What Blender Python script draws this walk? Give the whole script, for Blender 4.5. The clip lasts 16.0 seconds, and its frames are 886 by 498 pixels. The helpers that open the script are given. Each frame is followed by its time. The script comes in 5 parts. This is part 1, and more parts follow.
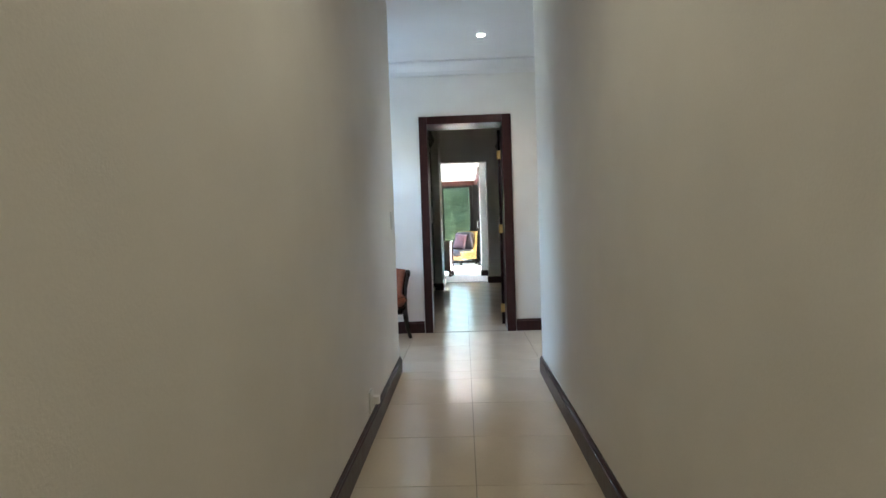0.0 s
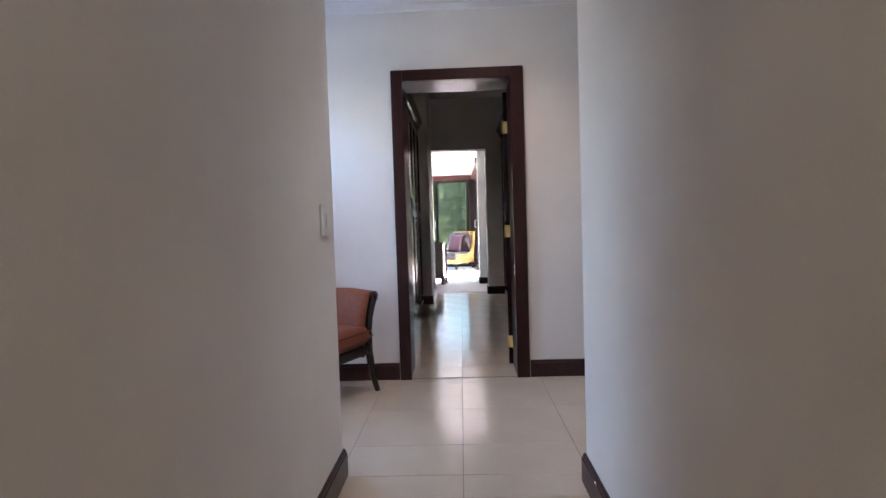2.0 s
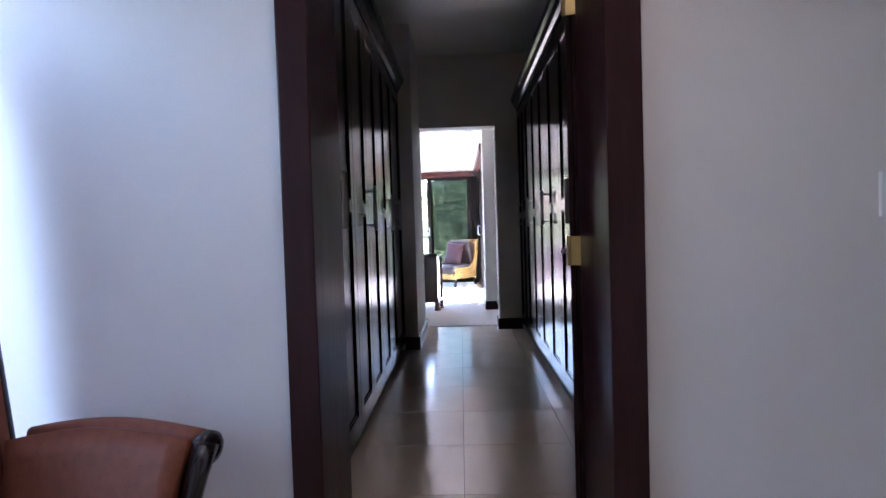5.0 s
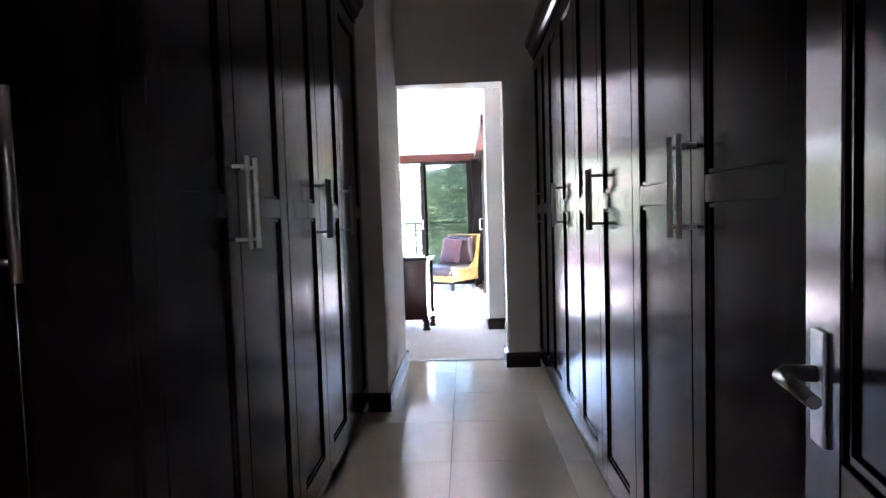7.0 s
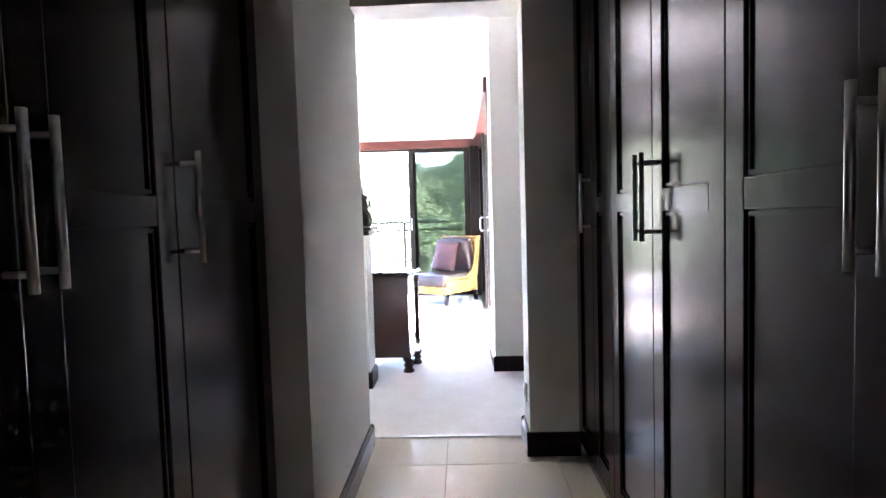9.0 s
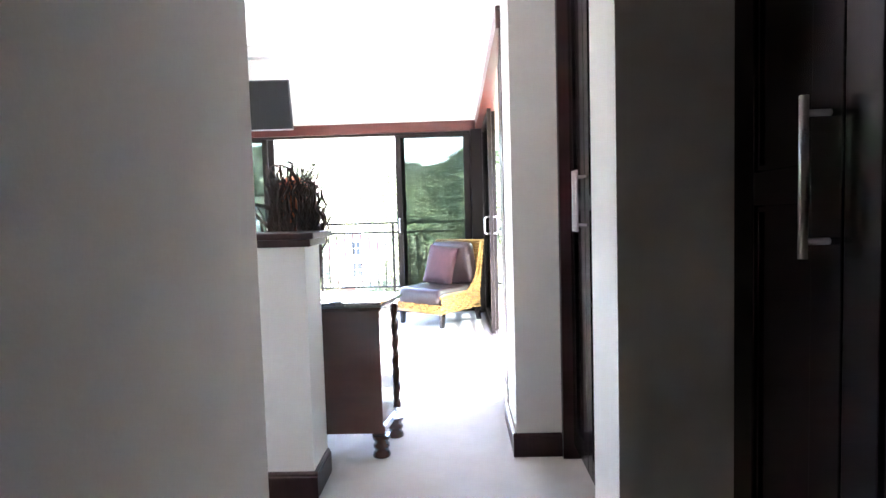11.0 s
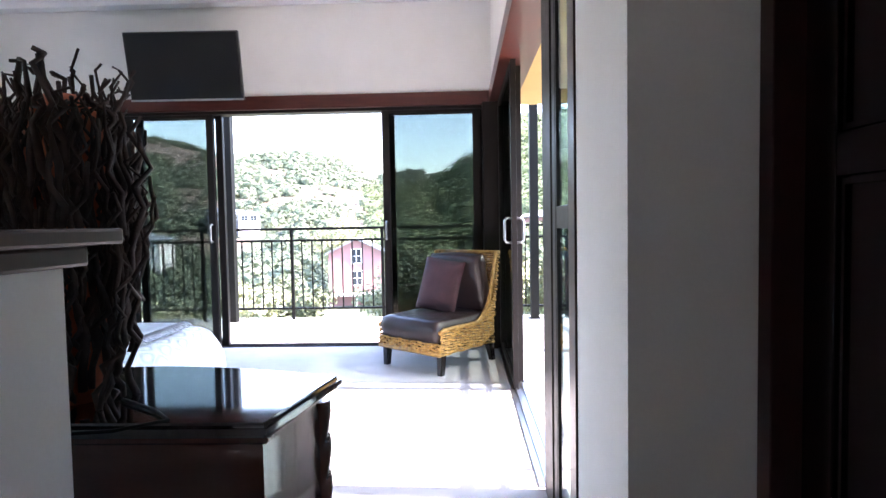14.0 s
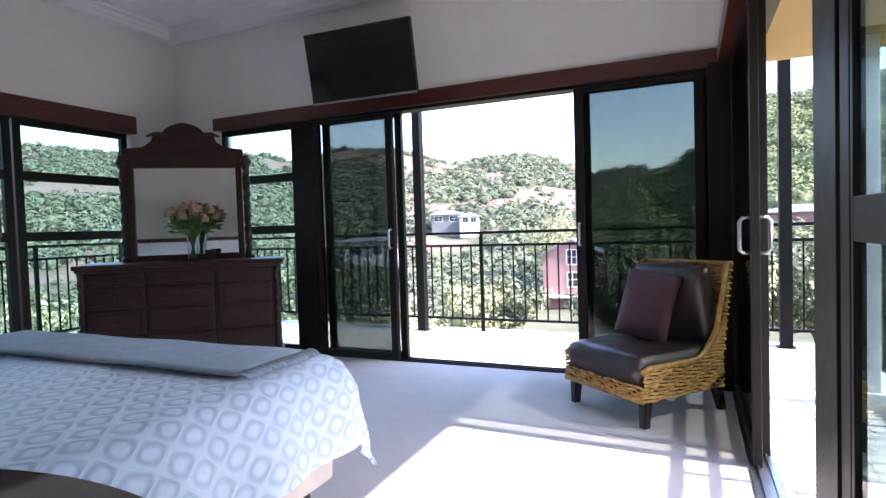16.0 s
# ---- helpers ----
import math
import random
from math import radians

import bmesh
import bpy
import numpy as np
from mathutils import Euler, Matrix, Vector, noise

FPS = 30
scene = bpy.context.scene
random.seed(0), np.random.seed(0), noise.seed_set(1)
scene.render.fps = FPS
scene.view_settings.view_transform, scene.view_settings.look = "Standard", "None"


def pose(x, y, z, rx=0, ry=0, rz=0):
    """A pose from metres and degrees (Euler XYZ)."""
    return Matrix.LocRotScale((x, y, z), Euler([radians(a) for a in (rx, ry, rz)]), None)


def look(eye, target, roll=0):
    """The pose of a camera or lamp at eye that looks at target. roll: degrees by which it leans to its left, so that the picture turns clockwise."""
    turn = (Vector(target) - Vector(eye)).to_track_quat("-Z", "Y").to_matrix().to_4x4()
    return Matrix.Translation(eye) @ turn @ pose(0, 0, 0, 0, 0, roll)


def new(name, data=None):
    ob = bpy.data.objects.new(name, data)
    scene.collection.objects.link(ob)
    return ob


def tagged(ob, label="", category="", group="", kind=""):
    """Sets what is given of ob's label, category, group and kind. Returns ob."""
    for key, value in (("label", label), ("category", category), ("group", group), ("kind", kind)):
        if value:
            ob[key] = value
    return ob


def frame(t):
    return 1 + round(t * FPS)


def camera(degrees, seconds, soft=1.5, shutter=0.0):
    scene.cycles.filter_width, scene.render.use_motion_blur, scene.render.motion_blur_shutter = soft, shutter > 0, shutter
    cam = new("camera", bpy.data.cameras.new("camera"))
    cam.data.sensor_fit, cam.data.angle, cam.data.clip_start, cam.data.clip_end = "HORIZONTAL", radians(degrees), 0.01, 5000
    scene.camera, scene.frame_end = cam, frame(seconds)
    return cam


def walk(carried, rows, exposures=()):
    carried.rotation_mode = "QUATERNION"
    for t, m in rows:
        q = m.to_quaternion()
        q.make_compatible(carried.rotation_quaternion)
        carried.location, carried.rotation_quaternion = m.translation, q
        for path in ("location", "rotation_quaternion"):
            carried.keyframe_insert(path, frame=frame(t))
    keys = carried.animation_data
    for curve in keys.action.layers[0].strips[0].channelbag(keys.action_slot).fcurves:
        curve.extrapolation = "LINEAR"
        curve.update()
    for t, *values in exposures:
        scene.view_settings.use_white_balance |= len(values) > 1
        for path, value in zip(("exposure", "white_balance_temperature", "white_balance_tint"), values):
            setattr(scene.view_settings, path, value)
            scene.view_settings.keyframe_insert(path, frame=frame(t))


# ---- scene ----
cam = camera(76.2, 16.0)
PATH = [
    (0, (0.393, 0.085, 1.177), (0.317, 2.082, 1.098), -1.9),
    (0.5, (0.399, 0.542, 1.165), (0.321, 2.539, 1.089), -1.9),
    (1, (0.417, 0.991, 1.176), (0.343, 2.988, 1.096), -1.8),
    (1.5, (0.428, 1.474, 1.196), (0.355, 3.471, 1.114), -1.9),
    (2, (0.439, 1.972, 1.196), (0.372, 3.969, 1.112), -1.8),
    (2.5, (0.433, 2.451, 1.19), (0.369, 4.448, 1.102), -1.8),
    (3, (0.407, 2.934, 1.208), (0.345, 4.931, 1.116), -1.8),
    (3.5, (0.41, 3.427, 1.215), (0.349, 5.424, 1.122), -1.8),
    (4, (0.411, 3.901, 1.21), (0.349, 5.898, 1.119), -1.7),
    (4.5, (0.397, 4.339, 1.222), (0.338, 6.336, 1.126), -1.6),
    (4.7, (0.408, 4.492, 1.208), (0.347, 6.49, 1.146), -1.7),
    (7, (0.52, 6.714, 1.308), (0.443, 8.709, 1.202), -1.8),
    (7.5, (0.523, 7.161, 1.299), (0.453, 9.157, 1.19), -1.7),
    (8, (0.535, 7.615, 1.305), (0.468, 9.61, 1.193), -1.7),
    (8.5, (0.532, 8.088, 1.328), (0.461, 10.083, 1.216), -1.5),
    (9, (0.527, 8.537, 1.336), (0.46, 10.532, 1.218), -1.7),
    (9.2, (0.537, 8.725, 1.348), (0.463, 10.72, 1.223), -1.8),
    (11.3, (0.483, 10.451, 1.319), (0.433, 12.447, 1.201), -1.5),
    (11.5, (0.467, 10.57, 1.31), (0.424, 12.566, 1.199), -1.1),
    (12, (0.451, 10.932, 1.3), (0.417, 12.929, 1.192), -1.0),
    (12.5, (0.463, 11.232, 1.294), (0.432, 13.229, 1.188), -1.0),
    (13, (0.453, 11.549, 1.299), (0.419, 13.546, 1.195), -1.1),
    (13.5, (0.436, 11.853, 1.29), (0.399, 13.85, 1.189), -1.0),
    (14, (0.472, 12.188, 1.264), (0.404, 14.185, 1.173), -1.0),
    (14.5, (0.515, 12.506, 1.252), (0.329, 14.496, 1.165), -1.3),
    (15, (0.533, 12.765, 1.25), (0.185, 14.733, 1.174), -1.5),
    (15.5, (0.539, 12.973, 1.26), (-0.014, 14.894, 1.19), -1.6),
    (16, (0.563, 13.132, 1.286), (-0.242, 14.961, 1.214), -1.8),
]
STOPS = [(0, 6.4, 6650, 12), (1, 6.35, 6700, 18), (2, 6.15, 6850, 29), (3.5, 5.75, 6550, 34), (4.5, 5.6, 6100, 33), (5.6, 5.85, 6150, 30), (7, 6.5, 6150, 28), (9, 6.65, 6450, 27), (11.5, 5.8, 6650, 24), (12.5, 4.9, 6600, 25), (13.5, 4.35, 6550, 25), (14.5, 3.87, 6520, 26), (16, 3.05, 6470, 26)]
walk(cam, [(t, look(eye, target, roll)) for t, eye, target, roll in PATH], STOPS)

# ---- world, sun and exposure ----
world = bpy.data.worlds.new("daylight")
scene.world = world
world.use_nodes = True
wn = world.node_tree.nodes
sky = wn.new("ShaderNodeTexSky")
sky.sky_type = "NISHITA"
sky.sun_disc = False
sky.sun_elevation = radians(41)
sky.sun_rotation = radians(92)
sky.air_density, sky.dust_density = 1.1, 0.6
wn["Background"].inputs["Strength"].default_value = 0.15
world.node_tree.links.new(sky.outputs["Color"], wn["Background"].inputs["Color"])

sun_data = bpy.data.lights.new("sun", "SUN")
sun_data.energy, sun_data.angle, sun_data.color = 2.4, radians(0.6), (1.0, 0.96, 0.90)
sun = new("sun", sun_data)
sun.matrix_world = look((30, 14, 28), (30 - 0.75, 14 + 0.035, 28 - 0.66))


def lamp(name, m, sx, sy, power, colour):
    d = bpy.data.lights.new(name, "AREA")
    d.shape, d.size, d.size_y, d.energy, d.color = "RECTANGLE", sx, sy, power, colour
    o = new(name, d)
    o.matrix_world = m
    return o


# daylight in the landing window
lamp("landing_window_light", look((-1.20, 5.85, 1.25), (0, 6.05, 1.1)), 0.48, 1.7, 0.23, (0.42, 0.66, 1.0))


# ---- materials ----
def mat(name, colour, rough=0.6, metal=0.0, scale=8.0, vary=0.12, bump=0.1, fine=90.0, coat=0.0, stretch=(1, 1, 1), second=None, island=0.0, obj=0.0, rough_vary=0.08):
    m = bpy.data.materials.new(name)
    m.use_nodes = True
    nt, n = m.node_tree, m.node_tree.nodes
    b = n["Principled BSDF"]
    tc, mp = n.new("ShaderNodeTexCoord"), n.new("ShaderNodeMapping")
    mp.inputs["Scale"].default_value = stretch
    nt.links.new(tc.outputs["Object"], mp.inputs["Vector"])
    n1, n2 = n.new("ShaderNodeTexNoise"), n.new("ShaderNodeTexNoise")
    n1.inputs["Scale"].default_value, n1.inputs["Detail"].default_value = scale, 5
    n2.inputs["Scale"].default_value, n2.inputs["Detail"].default_value = fine, 3
    for k in (n1, n2):
        nt.links.new(mp.outputs["Vector"], k.inputs["Vector"])
    mix = n.new("ShaderNodeMix")
    mix.data_type = "RGBA"
    lo = [c * (1 - vary) for c in colour]
    hi = [min(1, c * (1 + vary)) for c in (second or colour)]
    mix.inputs["A"].default_value, mix.inputs["B"].default_value = (*lo, 1), (*hi, 1)
    add = n.new("ShaderNodeMath")
    add.operation = "MULTIPLY_ADD"
    add.inputs[1].default_value = 0.3
    nt.links.new(n2.outputs["Fac"], add.inputs[0])
    sc = n.new("ShaderNodeMath")
    sc.operation = "MULTIPLY"
    sc.inputs[1].default_value = 0.7
    nt.links.new(n1.outputs["Fac"], sc.inputs[0])
    nt.links.new(sc.outputs[0], add.inputs[2])
    ramp = n.new("ShaderNodeMapRange")
    ramp.inputs["From Min"].default_value, ramp.inputs["From Max"].default_value = 0.32, 0.68
    nt.links.new(add.outputs[0], ramp.inputs["Value"])
    nt.links.new(ramp.outputs["Result"], mix.inputs["Factor"])
    col = mix.outputs["Result"]
    if island or obj:
        src = n.new("ShaderNodeNewGeometry").outputs["Random Per Island"] if island else n.new("ShaderNodeObjectInfo").outputs["Random"]
        hsv = n.new("ShaderNodeHueSaturation")
        mr = n.new("ShaderNodeMapRange")
        amt = island or obj
        mr.inputs["To Min"].default_value, mr.inputs["To Max"].default_value = 1 - amt, 1 + amt
        nt.links.new(src, mr.inputs["Value"])
        nt.links.new(mr.outputs["Result"], hsv.inputs["Value"])
        nt.links.new(col, hsv.inputs["Color"])
        col = hsv.outputs["Color"]
    nt.links.new(col, b.inputs["Base Color"])
    rr = n.new("ShaderNodeMapRange")
    rr.inputs["To Min"].default_value, rr.inputs["To Max"].default_value = max(0.03, rough - rough_vary), min(1, rough + rough_vary)
    nt.links.new(n1.outputs["Fac"], rr.inputs["Value"])
    nt.links.new(rr.outputs["Result"], b.inputs["Roughness"])
    b.inputs["Metallic"].default_value = metal
    b.inputs["Coat Weight"].default_value = coat
    b.inputs["Coat Roughness"].default_value = 0.15 if coat < 0.9 else 0.05
    if bump:
        bp = n.new("ShaderNodeBump")
        bp.inputs["Strength"].default_value, bp.inputs["Distance"].default_value = bump, 0.004
        nt.links.new(n2.outputs["Fac"], bp.inputs["Height"])
        nt.links.new(bp.outputs["Normal"], b.inputs["Normal"])
    return m


def glass(name, tint, rough=0.0):
    m = bpy.data.materials.new(name)
    m.use_nodes = True
    nt, n = m.node_tree, m.node_tree.nodes
    n.remove(n["Principled BSDF"])
    tr, gl, fr, mx = n.new("ShaderNodeBsdfTransparent"), n.new("ShaderNodeBsdfGlossy"), n.new("ShaderNodeFresnel"), n.new("ShaderNodeMixShader")
    tr.inputs["Color"].default_value = (*tint, 1)
    gl.inputs["Roughness"].default_value = rough
    fr.inputs["IOR"].default_value = 1.28
    low = n.new("ShaderNodeMath")
    low.operation = "MINIMUM"
    low.inputs[1].default_value = 0.32
    nt.links.new(fr.outputs[0], low.inputs[0])
    nt.links.new(low.outputs[0], mx.inputs[0])
    nt.links.new(tr.outputs[0], mx.inputs[1])
    nt.links.new(gl.outputs[0], mx.inputs[2])
    nt.links.new(mx.outputs[0], n["Material Output"].inputs["Surface"])
    return m


def glowing(name, colour, strength):
    m = bpy.data.materials.new(name)
    m.use_nodes = True
    b = m.node_tree.nodes["Principled BSDF"]
    b.inputs["Base Color"].default_value = (*colour, 1)
    b.inputs["Emission Color"].default_value = (*colour, 1)
    b.inputs["Emission Strength"].default_value = strength
    return m


PAINT = mat("cream_wall_paint", (0.81, 0.78, 0.74), 0.75, scale=2.5, vary=0.04, bump=0.12, fine=160)
CEIL = mat("white_ceiling_paint", (0.82, 0.80, 0.79), 0.8, scale=2, vary=0.03, bump=0.06, fine=120)
TRIM = mat("mahogany_trim", (0.032, 0.008, 0.008), 0.38, scale=5, vary=0.35, bump=0.06, fine=60, coat=0.08, stretch=(6, 6, 0.7))
BEAMWOOD = mat("mahogany_beam", (0.080, 0.019, 0.013), 0.36, scale=5, vary=0.35, bump=0.06, fine=60, coat=0.2, stretch=(0.7, 0.7, 6))
WARD = mat("espresso_lacquered_wood", (0.0080, 0.0024, 0.0026), 0.21, scale=4, vary=0.06, bump=0.0, fine=50, coat=0.06, rough_vary=0.0, stretch=(5, 5, 0.8))
TILE = mat("beige_porcelain_tile", (0.64, 0.55, 0.43), 0.17, scale=3, vary=0.06, bump=0.03, fine=70, obj=0.012)
GROUT = mat("grey_grout", (0.22, 0.20, 0.17), 0.9, scale=30, vary=0.2)
CARPET = mat("oatmeal_carpet", (0.60, 0.57, 0.54), 0.95, scale=6, vary=0.06, bump=0.9, fine=420)
STEEL = mat("brushed_steel", (0.50, 0.50, 0.50), 0.34, 1.0, scale=20, vary=0.06, bump=0.0, fine=200, rough_vary=0.03)
BRASS = mat("brass_hinge", (0.72, 0.55, 0.24), 0.3, 1.0, scale=20, vary=0.1, bump=0.03)
BRONZE = mat("bronze_aluminium", (0.014, 0.011, 0.010), 0.42, 0.0, scale=15, vary=0.12, bump=0.02)
RAILM = mat("black_painted_steel", (0.006, 0.0065, 0.006), 0.55, 0.0, scale=20, vary=0.2, bump=0.05)
BALC = mat("pale_balcony_tile", (0.60, 0.56, 0.50), 0.6, scale=4, vary=0.10, bump=0.2, obj=0.05)
SOFFIT = mat("ochre_soffit_paint", (0.62, 0.40, 0.16), 0.8, scale=3, vary=0.06)
WHITEP = mat("white_plastic", (0.83, 0.82, 0.79), 0.4, scale=10, vary=0.02, bump=0)
EXTW = mat("cream_outer_plaster", (0.66, 0.62, 0.54), 0.85, scale=3, vary=0.08, bump=0.3)
TINTED = glass("bronze_tinted_glass", (0.49, 0.52, 0.51))
CLEAR = glass("lightly_tinted_glass", (0.62, 0.73, 0.73))
MIRROR = mat("mirror_silver", (0.86, 0.87, 0.87), 0.02, 1.0, scale=2, vary=0.01, bump=0, rough_vary=0.0)
TERRA = mat("terracotta_woven_upholstery", (0.235, 0.066, 0.030), 0.5, scale=34, vary=0.14, bump=0.35, fine=260, second=(0.27, 0.078, 0.037))
PIPING = mat("dark_russet_piping", (0.085, 0.020, 0.012), 0.55, scale=30, vary=0.2, bump=0.2)
BLACKWOOD = mat("black_polished_wood", (0.014, 0.010, 0.010), 0.25, scale=8, vary=0.3, bump=0.03, coat=0.4)
LEATHER = mat("dark_brown_leather", (0.030, 0.017, 0.016), 0.34, scale=9, vary=0.25, bump=0.35, fine=130)
PLUM = mat("plum_cushion_cloth", (0.070, 0.028, 0.034), 0.75, scale=14, vary=0.2, bump=0.5, fine=300)
RATTAN = mat("honey_rattan", (0.34, 0.15, 0.035), 0.42, scale=25, vary=0.35, bump=0.4, fine=150, island=0.35, second=(0.50, 0.29, 0.08))
CHESTW = mat("dark_walnut", (0.075, 0.025, 0.017), 0.2, scale=5, vary=0.14, bump=0.05, fine=60, coat=1.0, stretch=(1, 5, 5))
CARVED = mat("carved_mahogany", (0.038, 0.0125, 0.008), 0.42, scale=6, vary=0.4, bump=0.12, fine=70, coat=0.0, stretch=(1, 1, 5))
GLOSSTOP = mat("polished_walnut_top", (0.016, 0.008, 0.007), 0.06, scale=5, vary=0.15, bump=0.0, coat=1.0, rough_vary=0.02)
TWIG = mat("dark_driftwood", (0.046, 0.021, 0.014), 0.65, scale=30, vary=0.4, bump=0.5, fine=160, island=0.4)
ORANGE = mat("orange_clay_shade", (0.42, 0.09, 0.03), 0.6, scale=12, vary=0.3, bump=0.2)
BEDBASE = mat("cream_bed_base_cloth", (0.62, 0.54, 0.46), 0.9, scale=8, vary=0.08, bump=0.5, fine=250)
THROW = mat("grey_green_knit_throw", (0.38, 0.45, 0.50), 0.95, scale=20, vary=0.14, bump=1.0, fine=220)
SCREEN = mat("black_tv_glass", (0.006, 0.006, 0.007), 0.12, scale=3, vary=0.1, bump=0)
TVPLASTIC = mat("black_tv_plastic", (0.012, 0.012, 0.013), 0.4, scale=20, vary=0.1, bump=0.05)
CURTAIN = mat("dark_brown_curtain", (0.035, 0.024, 0.020), 0.85, scale=8, vary=0.25, bump=0.5, fine=200)
PETAL = mat("peach_rose_petal", (0.30, 0.15, 0.10), 0.6, scale=30, vary=0.3, bump=0.2, island=0.35, second=(0.46, 0.33, 0.22))
STEM = mat("green_stem", (0.10, 0.20, 0.05), 0.55, scale=20, vary=0.3, bump=0.2, island=0.3)
for dull, level in ((RAILM, 0.12), (TRIM, 0.3), (BRONZE, 0.2), (CARVED, 0.4), (WARD, 0.23)):
    dull.node_tree.nodes["Principled BSDF"].inputs["Specular IOR Level"].default_value = level
WARD.node_tree.nodes["Principled BSDF"].inputs["Specular Tint"].default_value = (1.0, 0.74, 0.80, 1.0)
SPOT = glowing("lit_lamp_lens", (1.0, 0.95, 0.84), 2.5)


def quilt_material():
    m = mat("pale_blue_jacquard_quilt", (0.53, 0.61, 0.69), 0.6, scale=7, vary=0.05, bump=0.3, fine=240)
    nt, n = m.node_tree, m.node_tree.nodes
    b = n["Principled BSDF"]
    old = b.inputs["Base Color"].links[0].from_socket
    tc = n.new("ShaderNodeTexCoord")
    wz = n.new("ShaderNodeTexNoise")
    wz.inputs["Scale"].default_value = 9.0
    nt.links.new(tc.outputs["Object"], wz.inputs["Vector"])

    def calc(op, a, b):
        k = n.new("ShaderNodeMath")
        k.operation = op
        for socket, v in zip(k.inputs, (a, b)):
            if isinstance(v, (int, float)):
                socket.default_value = v
            elif v is not None:
                nt.links.new(v, socket)
        return k.outputs[0]

    # lattice of rounded lozenges with a motif inside, running on down the hanging side
    sp = n.new("ShaderNodeSeparateXYZ")
    nt.links.new(tc.outputs["Object"], sp.inputs[0])
    wob = calc("MULTIPLY", wz.outputs["Fac"], 0.9)
    along = calc("SUBTRACT", sp.outputs["X"], sp.outputs["Z"])
    p = calc("ADD", calc("MULTIPLY", calc("ADD", along, sp.outputs["Y"]), 19.0), wob)
    q = calc("SUBTRACT", calc("MULTIPLY", calc("SUBTRACT", along, sp.outputs["Y"]), 19.0), wob)
    cell = calc("MULTIPLY", calc("SINE", p, None), calc("SINE", q, None))
    arc = calc("MULTIPLY", calc("SINE", calc("MULTIPLY", along, 38.0), None), 0.5)
    wave = calc("COSINE", calc("ADD", calc("MULTIPLY", calc("ABSOLUTE", cell, None), 6.6), calc("MULTIPLY", arc, 1.5)), None)
    mr = n.new("ShaderNodeMapRange")
    mr.inputs["From Min"].default_value, mr.inputs["From Max"].default_value = -1.0, 1.0
    nt.links.new(wave, mr.inputs["Value"])
    mx = n.new("ShaderNodeMix")
    mx.data_type = "RGBA"
    mx.inputs["A"].default_value = (0.38, 0.475, 0.57, 1)
    nt.links.new(mr.outputs["Result"], mx.inputs["Factor"])
    nt.links.new(old, mx.inputs["B"])
    mx2 = n.new("ShaderNodeMix")
    mx2.data_type = "RGBA"
    mx2.blend_type = "ADD"
    mx2.inputs["Factor"].default_value = 0.12
    nt.links.new(mx.outputs["Result"], mx2.inputs["A"])
    nt.links.new(mx.outputs["Result"], mx2.inputs["B"])
    nt.links.new(mx2.outputs["Result"], b.inputs["Base Color"])
    weave = b.inputs["Normal"].links[0].from_socket
    raised = n.new("ShaderNodeBump")
    raised.inputs["Strength"].default_value, raised.inputs["Distance"].default_value = 0.5, 0.012
    nt.links.new(mr.outputs["Result"], raised.inputs["Height"])
    nt.links.new(weave, raised.inputs["Normal"])
    nt.links.new(raised.outputs["Normal"], b.inputs["Normal"])
    b.inputs["Sheen Weight"].default_value = 0.3
    return m


QUILT = quilt_material()


# ---- mesh helpers ----
def box(bm, x0, x1, y0, y1, z0, z1, bevel=0.0, m=None):
    vs = [bm.verts.new(p) for p in ((x0, y0, z0), (x1, y0, z0), (x1, y1, z0), (x0, y1, z0), (x0, y0, z1), (x1, y0, z1), (x1, y1, z1), (x0, y1, z1))]
    fs = [bm.faces.new([vs[i] for i in q]) for q in ((3, 2, 1, 0), (4, 5, 6, 7), (0, 1, 5, 4), (1, 2, 6, 5), (2, 3, 7, 6), (3, 0, 4, 7))]
    if bevel:
        es = {e for f in fs for e in f.edges}
        r = bmesh.ops.bevel(bm, geom=list(es), offset=bevel, segments=2, affect="EDGES", profile=0.6)
        vs = list({v for f in r["faces"] for v in f.verts})
    if m is not None:
        bmesh.ops.transform(bm, matrix=m, verts=vs)
    return vs


def boxes(*rows, bevel=0.0):
    bm = bmesh.new()
    for r in rows:
        box(bm, *r, bevel=bevel)
    return bm


def tube(bm, path, radii, sides=6, caps=True):
    """A round tube along a list of points, one radius a point."""
    rings = []
    pts = [Vector(p) for p in path]
    steep = abs((pts[-1] - pts[0]).normalized().z) > 0.7
    side, spare = (Vector((0, 1, 0)), Vector((1, 0, 0))) if steep else (Vector((0, 0, 1)), Vector((1, 0, 0)))
    for i, p in enumerate(pts):
        d = (pts[min(i + 1, len(pts) - 1)] - pts[max(i - 1, 0)]).normalized()
        a = d.cross(side if abs(d.dot(side)) < 0.95 else spare).normalized()
        b = d.cross(a)
        r = radii[i] if hasattr(radii, "__len__") else radii
        rings.append([bm.verts.new(p + (a * math.cos(k * math.tau / sides) + b * math.sin(k * math.tau / sides)) * r) for k in range(sides)])
    for u, v in zip(rings, rings[1:]):
        for k in range(sides):
            f = bm.faces.new((u[k], u[(k + 1) % sides], v[(k + 1) % sides], v[k]))
            f.smooth = True
    if caps:
        bm.faces.new(rings[0])
        bm.faces.new(rings[-1][::-1])


